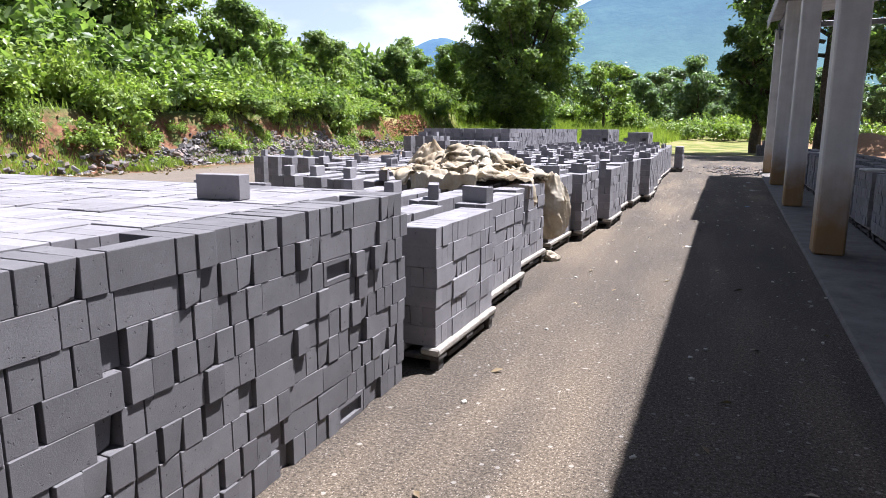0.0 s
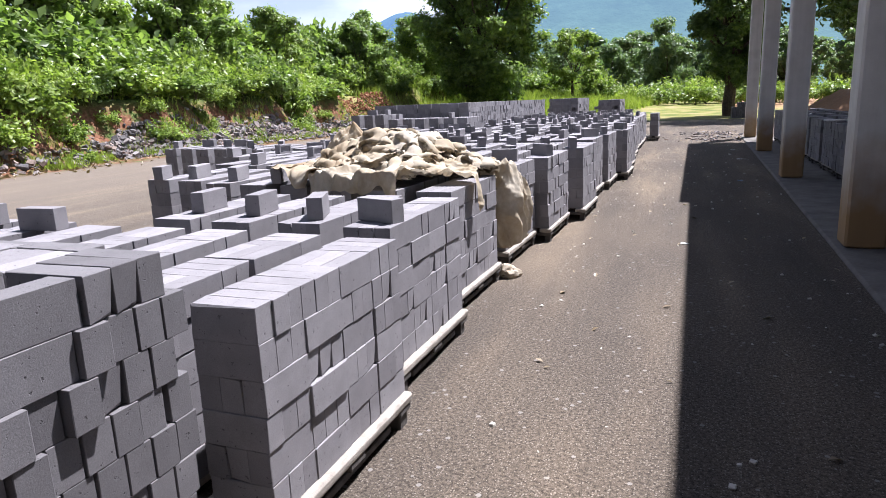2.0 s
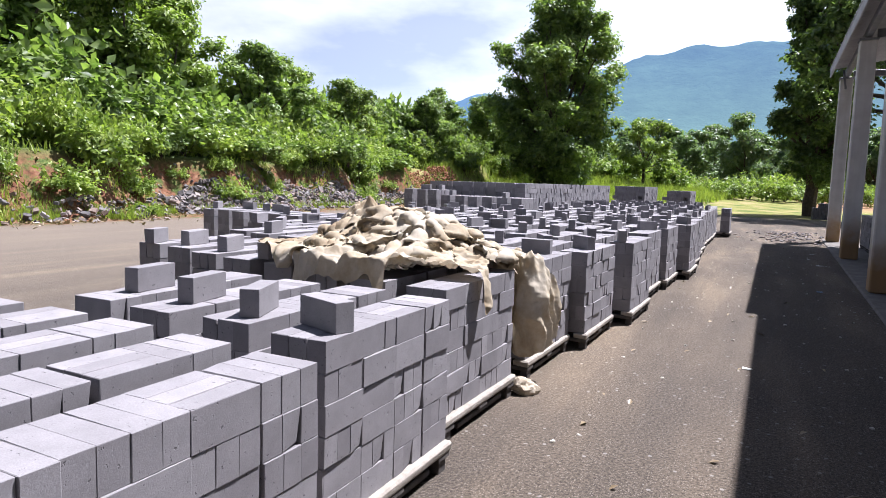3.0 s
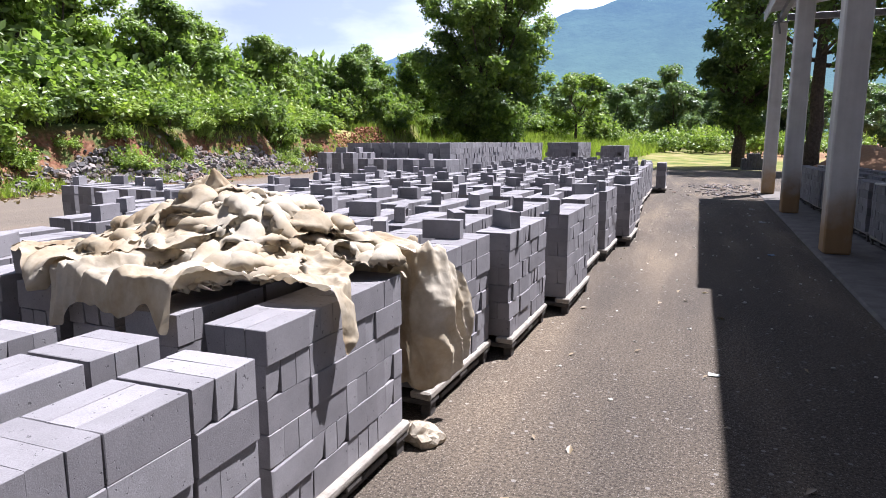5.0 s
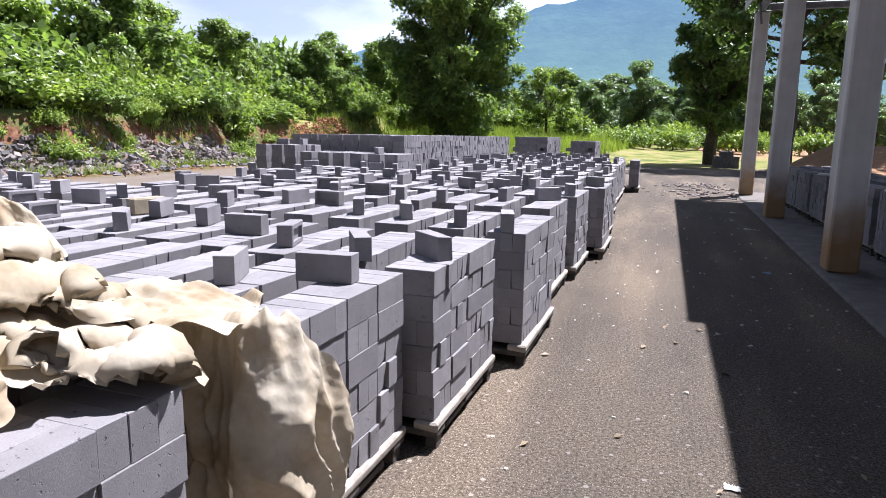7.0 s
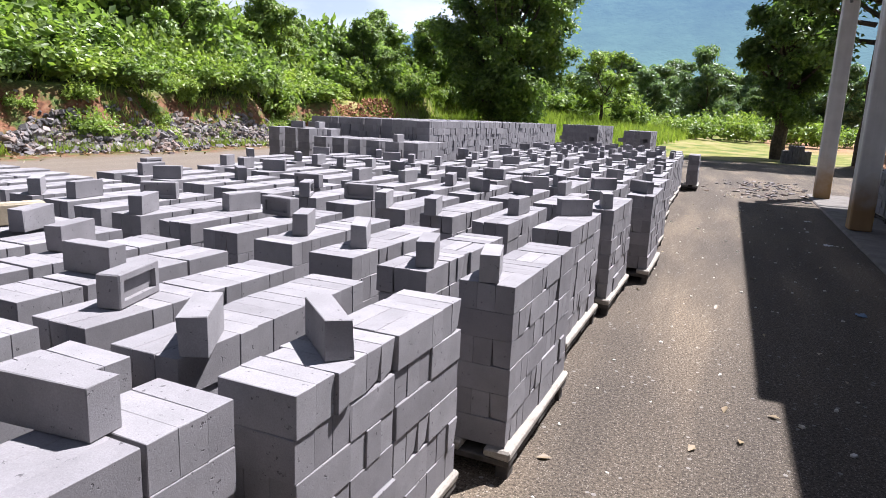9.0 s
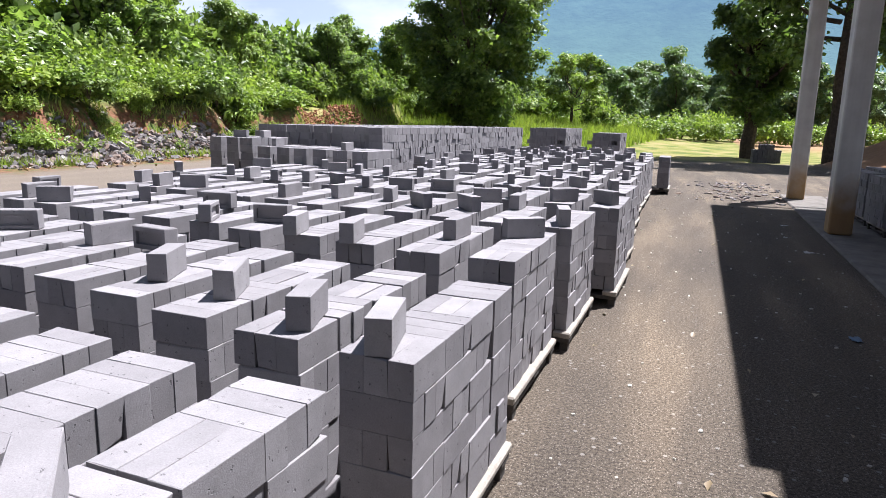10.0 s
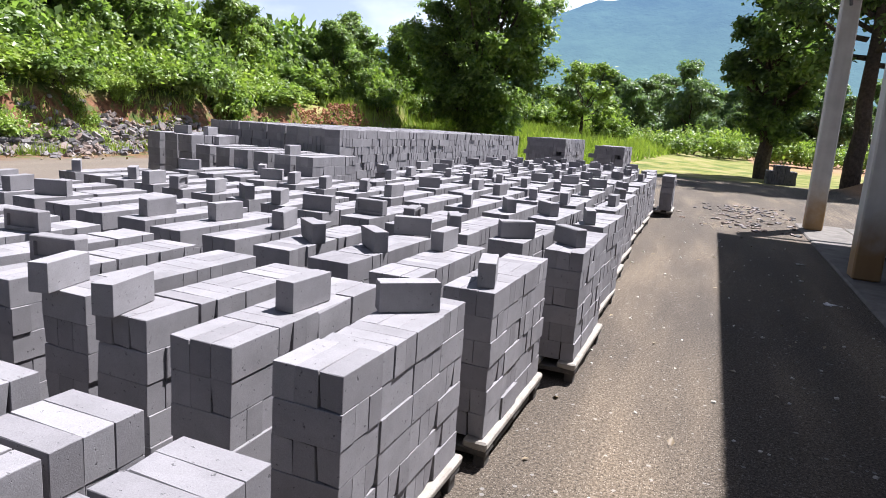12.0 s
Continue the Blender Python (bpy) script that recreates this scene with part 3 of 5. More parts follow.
def build_rows():
    r = random.Random(21)
    for i, (y0, x0, xl, swing) in enumerate(ROWS):
        x, col = x0, 0
        while x > xl:
            if col % 3 == 0:
                px = x
                left = min(3, int((x - xl) / 0.395) + 1)
                put_pallet(pose(px + 0.02, y0 + swing * (x0 - px) + r.uniform(-0.01, 0.01), 0, 0, 0, -swing * 7) @ Matrix.Diagonal((left / 3, 1, 1, 1)))
            dy = swing * (x0 - x) + r.uniform(-0.035, 0.035) * (1 if col else 0)
            near = i < 9 and col < (7 if i < 6 else 5)
            m = pose(x, y0 + dy, CROWN, 0, 0, r.uniform(-1.2, 1.2) - swing * 12)
            put_stack(m, 1000 + i * 40 + col, near)
            spot = None
            here = (x - 0.12, y0 + dy + 0.45)
            taken = any(abs(here[0] - s[0]) < 0.2 and abs(here[1] - s[1]) < 0.55 for s in SPOTS)
            bare = i == 0 or (i in (2, 3) and col < 7)
            if not taken and not bare and r.random() < 0.86:
                spot = (r.choice((0.10, 0.14, 0.2, 0.3, 0.55)) + r.uniform(-0.04, 0.04), -0.12 + r.uniform(-0.04, 0.04), r.choice((4, 30, 90, 104, 108, 112, 118, 137)) + r.uniform(-6, 6), r.random() < 0.15)
            if spot:
                along, across, turn, hollow = spot
                me = FROG_ME if hollow else r.choice(BRICK_ME)
                words = "hollow-faced grey brick set loose on a stack" if hollow else "single grey brick set loose on a brick stack"
                thing("loose_brick", words, "brick", "loose bricks on the stacks", data=me, at=m @ pose(across, along, 6 * COURSE + 0.001, 0, 0, turn))
            x -= 0.395
            col += 1


build_rows()
M_TAN = plain("tan_brick", (0.30, 0.25, 0.17), (0.42, 0.36, 0.26), 18, 0.92, 0.4)
thing("loose_brick", "single tan clay brick set loose on a grey stack", "brick", "loose bricks on the stacks", data=box_mesh("tan_brick", BL, BT * 1.25, BH, 0.008, M_TAN, random.Random(12), 0.003), at=pose(-3.93, 9.42, TOP_Z + 0.001, 0, 0, 70))
for x, y, turn, hollow in SPOTS:
    words = "hollow-faced grey brick set loose on a stack" if hollow else "single grey brick set loose on a brick stack"
    thing("loose_brick", words, "brick", "loose bricks on the stacks", data=FROG_ME if hollow else rng.choice(BRICK_ME), at=pose(x, y, TOP_Z + 0.001, 0, 0, turn))


def build_side_rows():
    """Closely set taller stacks in front of the long pile."""
    r = random.Random(23)
    x, n = -4.72, 0
    while x > -8.0:
        y = 15.98 + 0.24 * (-4.72 - x) + r.uniform(-0.03, 0.03)
        if n % 3 == 0:
            put_pallet(pose(x + 0.02, y, 0, 0, 0, -4))
        m = pose(x, y, CROWN, 0, 0, r.uniform(-2.5, 2.5) - 4)
        high = 9 if x < -6.6 else 8
        put_stack(m, 3000 + n, False, "closely set tall stack of grey cement bricks beside the road", TALLEST if high == 9 else TALLER)
        if r.random() < 0.5:
            thing("loose_brick", "single grey brick set loose on a brick stack", "brick", "loose bricks on the stacks", data=r.choice(BRICK_ME), at=m @ pose(-0.12, r.uniform(0.15, 0.5), high * COURSE + 0.001, 0, 0, r.choice((4, 95, 100, 10))))
        x -= 0.40 if n % 3 else 0.33
        n += 1


build_side_rows()
# last stack, alone at the end of the row
put_pallet(pose(-0.98, 23.2, 0))
put_stack(pose(-1.0, 23.2, CROWN), 1999, False)


def pile(name, label, x0, x1, y0, y1, courses, seed, near=None, base=0.0, slant=0.0, skin=None):
    """A solid block of bricks: its outer skin is laid brick by brick round a core.
    Its near face swings back by slant metres for each metre to the left."""
    lean = math.degrees(math.atan(slant))
    r = random.Random(seed)
    ob = thing(name, label, "brick pile")
    hp, singles = Heap(), 0
    top = base + courses * COURSE
    for c in range(courses):
        z = base + c * COURSE
        y = y0
        while y < y1 - 0.05:                                   # right-hand face
            wide = r.random() < 0.13
            w = 0.236 if wide else 0.0815
            if y + w > y1 + 0.02:
                w, wide = 0.0815, False
            out = r.uniform(-0.005, 0.005) + (r.uniform(0.008, 0.02) if r.random() < 0.08 else 0) - (r.uniform(0.015, 0.035) if r.random() < 0.03 and not wide else 0)
            a = 90 if wide else 0
            m = pose(x1 - (BT if wide else BL) / 2 + out, y + w / 2, z, 0, 0, a + r.uniform(-0.9, 0.9))
            if near and near[0] < y < near[1] and singles < 300:
                piece("brick", DARK_FROG if wide and r.random() < 0.10 else r.choice(DARK_ME), ob, m)
                singles += 1
            else:
                s = r.choice(SHAPES)
                hp.add(s[0], s[1], m)
            y += w + r.uniform(0.001, 0.005) + (r.uniform(0.006, 0.018) if r.random() < 0.12 else 0)
        for face_y, sgn in ((y0, 1), (y1, -1)):                 # end faces
            x = x1 - 0.235
            while x > x0:
                wide = r.random() < 0.3
                w = 0.236 if wide else 0.0815
                m = pose(x - w / 2, face_y + slant * (x1 - x + w / 2) + sgn * ((BT if wide else BL) / 2 + r.uniform(-0.005, 0.005)), z, 0, 0, (0 if wide else 90) - lean + r.uniform(-0.6, 0.6))
                s = r.choice(SHAPES)
                hp.add(s[0], s[1], m)
                x -= w + r.uniform(0.001, 0.004)
    # sides in the darker brick unless a skin is given; the top course stays normal
    piece("side_bricks", tidy(hp.mesh("side_bricks", skin or M_DARKS)), ob, None, "bricks of the sides")["kind"] = "stuff"
    hp = Heap()
    # top course
    z = top - COURSE
    y = y0 + 0.24
    while y < y1 - 0.24:
        x = x1 - 0.36
        while x > x0:
            along = r.random() < 0.5
            dz = r.uniform(-0.003, 0.004)
            for i in range(3):
                o = -0.0805 + 0.0805 * i
                m = pose(x + (o if along else 0), y + slant * (x1 - x) + 0.117 + (0 if along else o), z + dz, 0, 0, (90 if along else 0) + r.uniform(-0.5, 0.5))
                s = r.choice(SHAPES)
                hp.add(s[0], s[1], m)
            x -= 0.2415
        y += 0.2415
    piece("bricks", tidy(hp.mesh("bricks", M_BRICKS)), ob)["kind"] = "stuff"
    v, f = soft_box(x1 - x0 - 0.3, y1 - y0 - 0.3, top - base - 0.12, 0.01)
    v = [(p[0], p[1] + slant * ((x1 - x0) / 2 - p[0]), p[2]) for p in v]
    piece("core", tidy(mesh_of("core", v, f, M_BRICKS)), ob, pose((x0 + x1) / 2 - 0.02, (y0 + y1) / 2, base))
    return ob


pile("brick_pile", "large solid pile of rough grey cement bricks", -5.6, -1.47, -2.6, 3.47, 9, 31, (0.95, 3.6))
for x, y, a in ((-2.08, 2.80, 4),):
    thing("loose_brick", "single grey brick lying on a brick pile", "brick", "loose bricks on the pile", data=BRICK_ME[1], at=pose(x, y, 9 * COURSE + 0.003, 0, 0, a))
pile("brick_pile", "long tall pile of grey bricks behind the stacks", -7.75, -5.05, 17.15, 26.2, 12, 33, None, 0.0, 0.27, M_BRICKS)
pile("brick_pile", "dark brick pile at the end of the yard", -5.05, -4.0, 27.1, 30.2, 12, 35, None, 0.0, 0.0, M_BRICKS)
pile("brick_pile", "low dark brick pile near the meadow", -3.35, -2.55, 28.0, 30.0, 11, 36, None, 0.0, 0.0, M_BRICKS)

# ---- shaded stacks in the shed ----
def build_shed_stacks():
    r = random.Random(51)
    for row, x in ((0, 2.05), (1, 2.48), (2, 2.92)):
        y = -3.5
        k = 0
        while y < 21.5:
            px = x + 0.0135 * (y - 8.7)
            if row == 0:
                put_pallet(pose(px + 1.0, y, 0.025))
            m = pose(px, y, CROWN + 0.025, 0, 0, r.uniform(-1.5, 1.5))
            put_stack(m, k + row, False, "stack of grey cement bricks in the shade of the shed")
            if row == 0 and r.random() < 0.35:
                sack = box_mesh("paper_sack", 0.3, 0.42, 0.025, 0.01, M_PAPER, r, 0.006)
                thing("paper_sack", "pale empty cement sack lying on a brick stack", "sack", "sacks in the shed", data=sack,
                      at=m @ pose(-0.12, 0.4, 6 * COURSE + 0.002, 0, 0, r.uniform(-20, 20)))
            y += 1.22 + r.uniform(-0.06, 0.06)
            k += 1


build_shed_stacks()


# ---- tarpaulin ----
def ridge(x, y, fx, fy, turn, seed, sharp=1.4):
    """Sharp-crested folds, 0 to 1, that run along the direction turn."""
    c, q = math.cos(radians(turn)), math.sin(radians(turn))
    u, v = (x * c + y * q) * fx, (-x * q + y * c) * fy
    return max(0.0, 1 - 2.1 * abs(noise.noise((u, v, seed)))) ** sharp


def crumple(x, y, seed, big=0.10, mid=0.045, small=0.016):
    """Height of crumpled cloth over a place in the plan: long folds, creases between them and fine wrinkles."""
    wx = x + 0.20 * noise.noise((x * 1.7, y * 1.7, seed + 20)) + 0.06 * noise.noise((x * 5, y * 5, seed + 22)) + 0.02 * noise.noise((x * 13, y * 13, seed + 24))
    wy = y + 0.20 * noise.noise((x * 1.7, y * 1.7, seed + 21)) + 0.06 * noise.noise((x * 5, y * 5, seed + 23)) + 0.02 * noise.noise((x * 13, y * 13, seed + 25))
    h = big * ridge(wx, wy, 1.1, 3.1, 35, seed, 1.0)
    h += big * 0.7 * ridge(wx, wy, 3.3, 1.5, 12, seed + 6, 1.1)
    h += mid * ridge(wx, wy, 2.3, 6.8, 48, seed + 1, 1.0)
    h += mid * 0.8 * ridge(wx, wy, 7.5, 3.2, 5, seed + 2, 1.0)
    h += small * ridge(wx, wy, 11, 15, 20, seed + 3, 1.0)
    h += small * 0.4 * ridge(wx, wy, 30, 26, 40, seed + 4, 1.0)
    return h


def sheet_from(name, nu, nv, place, keep):
    """A cloth mesh: place(u, v) gives a point, keep(u, v) tells where there is cloth."""
    us, vs = np.linspace(0, 1, nu), np.linspace(0, 1, nv)
    held = [[keep(float(u), float(v)) for u in us] for v in vs]
    index, verts, faces = {}, [], []

    def at(i, j):
        if (i, j) not in index:
            index[i, j] = len(verts)
            verts.append(place(float(us[i]), float(vs[j])))
        return index[i, j]
    for j in range(nv - 1):
        for i in range(nu - 1):
            if held[j][i] and held[j + 1][i] and held[j][i + 1] and held[j + 1][i + 1]:
                faces.append((at(i, j), at(i + 1, j), at(i + 1, j + 1), at(i, j + 1)))
    # ease the torn outline
    count = collections.Counter(tuple(sorted((f[q], f[(q + 1) % 4]))) for f in faces for q in range(4))
    beside = collections.defaultdict(list)
    for (p, q), k in count.items():
        if k == 1:
            beside[p].append(q)
            beside[q].append(p)
    pts = np.array(verts)
    for step in range(6):
        fresh = pts.copy()
        for p, near in beside.items():
            fresh[p] = 0.4 * pts[p] + 0.6 * pts[near].mean(axis=0)
        pts = fresh
    return mesh_of(name, pts.tolist(), faces, M_CLOTH, True)


def settle(p, rest_u, rest_v, boxes, mound, steps):
    """Lets a sheet of points fall and crumple over boxes: p is rows x columns x 3."""
    vel = np.zeros_like(p)
    diag = math.hypot(rest_u, rest_v)

    def pull(a, b, rest, k, push=1.0):
        d = p[b] - p[a]
        n = np.linalg.norm(d, axis=-1, keepdims=True) + 1e-9
        e = (n - rest) / n
        c = 0.5 * k * np.where(e > 0, e, e * push) * d
        p[a] += c
        p[b] -= c

    S = np.s_
    even_odd = [(S[0::2], S[1::2]), (S[1:-1:2], S[2::2])]
    for step in range(steps):
        old = p.copy()
        p += vel * 0.94
        p[..., 2] -= 0.0009
        for it in range(7):
            for a, b in even_odd:
                pull((S[a.start:a.start + 2 * min(len(p[a]), len(p[b])):2], S[:]), (S[b.start:b.start + 2 * min(len(p[a]), len(p[b])):2], S[:]), rest_v, 1.0, 0.5)
                ca, cb = p[:, a].shape[1], p[:, b].shape[1]
                pull((S[:], S[a.start:a.start + 2 * min(ca, cb):2]), (S[:], S[b.start:b.start + 2 * min(ca, cb):2]), rest_u, 1.0, 0.5)
            for di, dj in ((1, 1), (1, -1)):
                if dj > 0:
                    pull((S[:-1], S[:-1]), (S[1:], S[1:]), diag, 0.18, 0.5)
                else:
                    pull((S[:-1], S[1:]), (S[1:], S[:-1]), diag, 0.18, 0.5)
            pull((S[:-2], S[:]), (S[2:], S[:]), 2 * rest_v, 0.10, 1.0)
            pull((S[:], S[:-2]), (S[:], S[2:]), 2 * rest_u, 0.10, 1.0)
            pull((S[:-5], S[:]), (S[5:], S[:]), 5 * rest_v, 0.045, 1.0)
            pull((S[:], S[:-5]), (S[:], S[5:]), 5 * rest_u, 0.045, 1.0)
        held = np.zeros(p.shape[:2], bool)
        for x0, x1, y0, y1, top, swing in boxes:
            lean = swing * (x1 - p[..., 0])
            t = top + mound(p[..., 0], p[..., 1])
            inside = (p[..., 0] > x0) & (p[..., 0] < x1) & (p[..., 1] > y0 + lean) & (p[..., 1] < y1 + lean) & (p[..., 2] < t)
            up = t - p[..., 2]
            right, front = x1 - p[..., 0], p[..., 1] - y0 - lean
            go_up = inside & (up <= right * 1.2 + 0.03) & (up <= front * 1.2 + 0.03)
            go_right = inside & ~go_up & (right <= front)
            go_front = inside & ~go_up & ~go_right
            p[..., 2] = np.where(go_up, t, p[..., 2])
            p[..., 0] = np.where(go_right, x1, p[..., 0])
            p[..., 1] = np.where(go_front, y0 + lean, p[..., 1])
            held |= inside
        low = p[..., 2] < 0.02
        p[..., 2] = np.maximum(p[..., 2], 0.02)
        vel = p - old
        vel[held | low] *= 0.08
        np.clip(vel, -0.03, 0.03, out=vel)
    return p


def sheet_mesh(name, p, cell):
    """The fallen sheet with sharp small creases pressed into it."""
    nv, nu = p.shape[:2]
    for step in range(3):
        q = p.copy()
        q[1:-1] += 0.25 * (p[2:] + p[:-2] - 2 * p[1:-1])
        q[:, 1:-1] += 0.25 * (p[:, 2:] + p[:, :-2] - 2 * p[:, 1:-1])
        p = q
    du, dv = np.gradient(p, axis=1), np.gradient(p, axis=0)
    nrm = np.cross(du, dv)
    nrm /= np.maximum(np.linalg.norm(nrm, axis=-1, keepdims=True), 1e-9)
    fold = np.array([[crumple(i * cell, j * cell, 3.0, 0.0, 0.026, 0.009) for i in range(nu)] for j in range(nv)])
    p = p + nrm * fold[..., None] * np.sign(nrm[..., 2:3] + 1e-6)
    faces = [(j * nu + i, j * nu + i + 1, (j + 1) * nu + i + 1, (j + 1) * nu + i) for j in range(nv - 1) for i in range(nu - 1)]
    return mesh_of(name, p.reshape(-1, 3).tolist(), faces, M_CLOTH, True)


def bump_at(x, y, cx, cy, rx, ry, turn=0.0):
    c, q = math.cos(radians(turn)), math.sin(radians(turn))
    dx, dy = x - cx, y - cy
    return math.exp(-((dx * c + dy * q) / rx) ** 2 - ((-dx * q + dy * c) / ry) ** 2)


def build_tarpaulin():
    ob = thing("tarpaulin", "crumpled dirty cream tarpaulin heaped over brick stacks", "tarpaulin")
    right = -1.585

    def near_edge(x):
        return 5.955 + 0.21 * (-1.60 - x)

    def drape(x, y, h):
        """Lays a place of the flat sheet on the stacks, bent down over the near and the right-hand edge."""
        w = y - near_edge(x)
        z = TOP_Z + 0.012 + h
        if w < 0:
            fall = -w
            out = 0.012 + h * min(0.5, 0.12 + 2.5 * fall) + 0.04 * fall
            return x, near_edge(x) - out, TOP_Z + 0.012 + h * max(0.2, 1 - 6 * fall) - fall
        if x > right:
            fall = x - right
            return right + 0.012 + h * min(0.6, 0.12 + 2.5 * fall) + 0.05 * fall, y, TOP_Z + 0.012 + h * max(0.2, 1 - 6 * fall) - fall
        return x, y, z

    # the sheet that lies flat and hangs over the near edge
    def base_place(u, v):
        x, w = -3.05 + 1.75 * u, -0.34 + 1.42 * v
        h = crumple(x + 2.6, w - 0.5, 3.0, 0.045, 0.036, 0.016)
        return drape(x, near_edge(x) + w, h)

    def base_keep(u, v):
        x, w = -3.05 + 1.75 * u, -0.34 + 1.42 * v
        rag = 0.09 * noise.noise((x * 4, w * 4, 9)) + 0.018 * noise.noise((x * 13, w * 13, 4))
        if x > -1.98:                       # the near right corner of the stack stays bare
            lip = 0.30 + 0.3 * max(0, x + 1.75) + rag
            if w < lip - 0.9 * max(0.0, -1.80 - x):
                return False
            if x > right:
                return x - right < 0.20 + rag * 1.5 - 1.6 * abs(w - 0.45) and abs(w - 0.45) < 0.2
            return w < 0.66 + rag
        hang = -0.05 - 0.11 * ridge(x, 0.3, 1.4, 1.0, 0, 5.0) + rag
        return hang < w < 1.02 + rag and x > -2.72 + rag * 2

    piece("spread_sheet", sheet_from("spread_sheet", 250, 200, base_place, base_keep), ob)

    # the part gathered into a heap on top
    boxes = ((-4.8, -1.575, 5.94, 6.94, TOP_Z + 0.03, 0.21), (-5.4, -1.575, 7.26, 8.26, TOP_Z + 0.01, 0.20))

    def bunch(x, y):
        return 0.21 * np.exp(-(((x + 2.24) / 0.34) ** 2 + ((y - 6.78) / 0.34) ** 2)) + 0.15 * np.exp(-(((x + 2.62) / 0.28) ** 2 + ((y - 7.0) / 0.36) ** 2))

    def crumpled(nu, nv, wide, long, squash_u, squash_v, centre, turn, lift, seed):
        u, v = np.meshgrid(np.linspace(-0.5, 0.5, nu), np.linspace(-0.5, 0.5, nv))
        z = np.zeros_like(u)
        ox, oy = np.zeros_like(u), np.zeros_like(u)
        for j in range(nv):
            for i in range(nu):
                q = (u[j, i] * wide, v[j, i] * long)
                n1 = noise.noise_vector((q[0] * 1.5, q[1] * 1.5, seed))
                n2 = noise.noise_vector((q[0] * 4.0, q[1] * 4.0, seed + 5))
                z[j, i] = 0.30 * n1[2] + 0.11 * n2[2]
                ox[j, i] = 0.24 * n1[0] + 0.09 * n2[0]
                oy[j, i] = 0.24 * n1[1] + 0.09 * n2[1]
        a = radians(turn)
        x, y = u * wide * squash_u, v * long * squash_v
        k = lift
        p = np.stack([centre[0] + x * math.cos(a) - y * math.sin(a) + ox * k, centre[1] + x * math.sin(a) + y * math.cos(a) + oy * k, TOP_Z + 0.30 + z * k], -1)
        return p

    heap = crumpled(250, 150, 4.2, 2.6, 0.25, 0.36, (-2.34, 6.82), -8, 0.95, 2.0)
    heap = settle(heap, 4.2 / 249, 2.6 / 149, boxes, bunch, 90)
    piece("gathered_cloth", sheet_mesh("gathered_cloth", heap, 0.017), ob)
    roll = crumpled(200, 60, 3.2, 1.0, 0.38, 0.34, (-2.36, 6.72), 30, 0.6, 31.0)
    roll[..., 2] += 0.32
    roll = settle(roll, 3.2 / 199, 1.0 / 59, boxes, lambda x, y: bunch(x, y) + 0.06, 70)
    piece("twisted_roll", sheet_mesh("twisted_roll", roll, 0.017), ob, None, "twisted length of cloth across the heap")

    # the end that crosses to the next row and hangs down at its corner
    corner = Vector((-1.575, 7.275))

    def curtain_place(u, v):
        run, drop = -0.72 + 1.06 * u, -0.30 + 0.98 * v
        bend = 0.07
        if run < -bend:
            p, n = Vector((corner.x + run, corner.y - 0.20 * run)), Vector((0.0, -1.0))
        elif run > bend:
            p, n = Vector((corner.x, corner.y + run)), Vector((1.0, 0.0))
        else:
            a = (run + bend) / (2 * bend) * math.pi / 2
            p = Vector((corner.x - bend + bend * math.sin(a), corner.y + bend - bend * math.cos(a)))
            n = Vector((math.sin(a), -math.cos(a)))
        down = max(drop, 0.0)
        pleat = 0.65 * ridge(run + 0.05 * noise.noise((run * 4, drop * 3, 7)), drop, 7.5, 1.1, 6, 51.0, 1.0) + 0.5 * ridge(run + 0.03 * noise.noise((run * 9, drop * 5, 8)), drop, 15.0, 2.6, -8, 54.0, 1.0)
        wrinkle = 0.016 * ridge(run, drop, 13, 2.2, 10, 52.0, 1.0) + 0.003 * ridge(run, drop, 34, 20, -10, 53.0, 1.0)
        tip = math.exp(-(run / 0.10) ** 2)
        if drop < 0:
            q = p + n * (drop * (1.0 if run < 0.05 else 0.6)) + n * 0.02
            z = TOP_Z + 0.014 + 0.02 * pleat + wrinkle * 1.5 + 0.035 * tip * math.exp(-(drop / 0.1) ** 2)
            return q.x, q.y, z
        belly = 0.035 * math.sin(math.pi * min(down / 0.62, 1.0)) * math.exp(-((run - 0.12) / 0.16) ** 2)
        q = p + n * (0.022 + (0.012 + 0.095 * min(down / 0.25, 1.0)) * pleat * 0.85 + wrinkle * 1.6 + belly)
        z = TOP_Z + 0.014 + 0.035 * tip * math.exp(-(down / 0.1) ** 2) - down * 0.985 + wrinkle
        return q.x, q.y, max(z, 0.15)

    def curtain_keep(u, v):
        run, drop = -0.72 + 1.06 * u, -0.30 + 0.98 * v
        rag = 0.03 * noise.noise((run * 9, drop * 9, 61)) + 0.012 * noise.noise((run * 30, drop * 30, 62))
        reach = 0.07 + 0.14 * math.sin(math.pi * min(max((drop + 0.05) / 0.72, 0), 1)) + rag
        if run > reach:
            return False
        if drop < 0:
            return run < 0.12 + drop * 0.4 + rag and drop > -0.10 - 0.35 * max(0.0, -0.1 - run) + rag
        return drop < 0.66 + rag

    piece("hanging_end", sheet_from("hanging_end", 170, 140, curtain_place, curtain_keep), ob, None, "stained end hanging down to the pallet")

    # a twisted strip that bridges the two rows
    def strip_place(u, v):
        x0, y0 = -2.42 + 0.78 * u, 6.93 + 0.40 * u
        a = (v - 0.5) * 2
        f = crumple(x0 + 2.2 + a * 0.2, y0 - 7 + 0.3 * a, 71.0, 0.06, 0.05, 0.014)
        return x0 - 0.10 * a, y0 + 0.26 * a, TOP_Z + 0.015 + 0.11 * (1 - a * a) * (0.55 + 0.45 * math.cos(3 * u)) * (1 - u) + f * (1 - 0.5 * u) - 0.02 * a * a

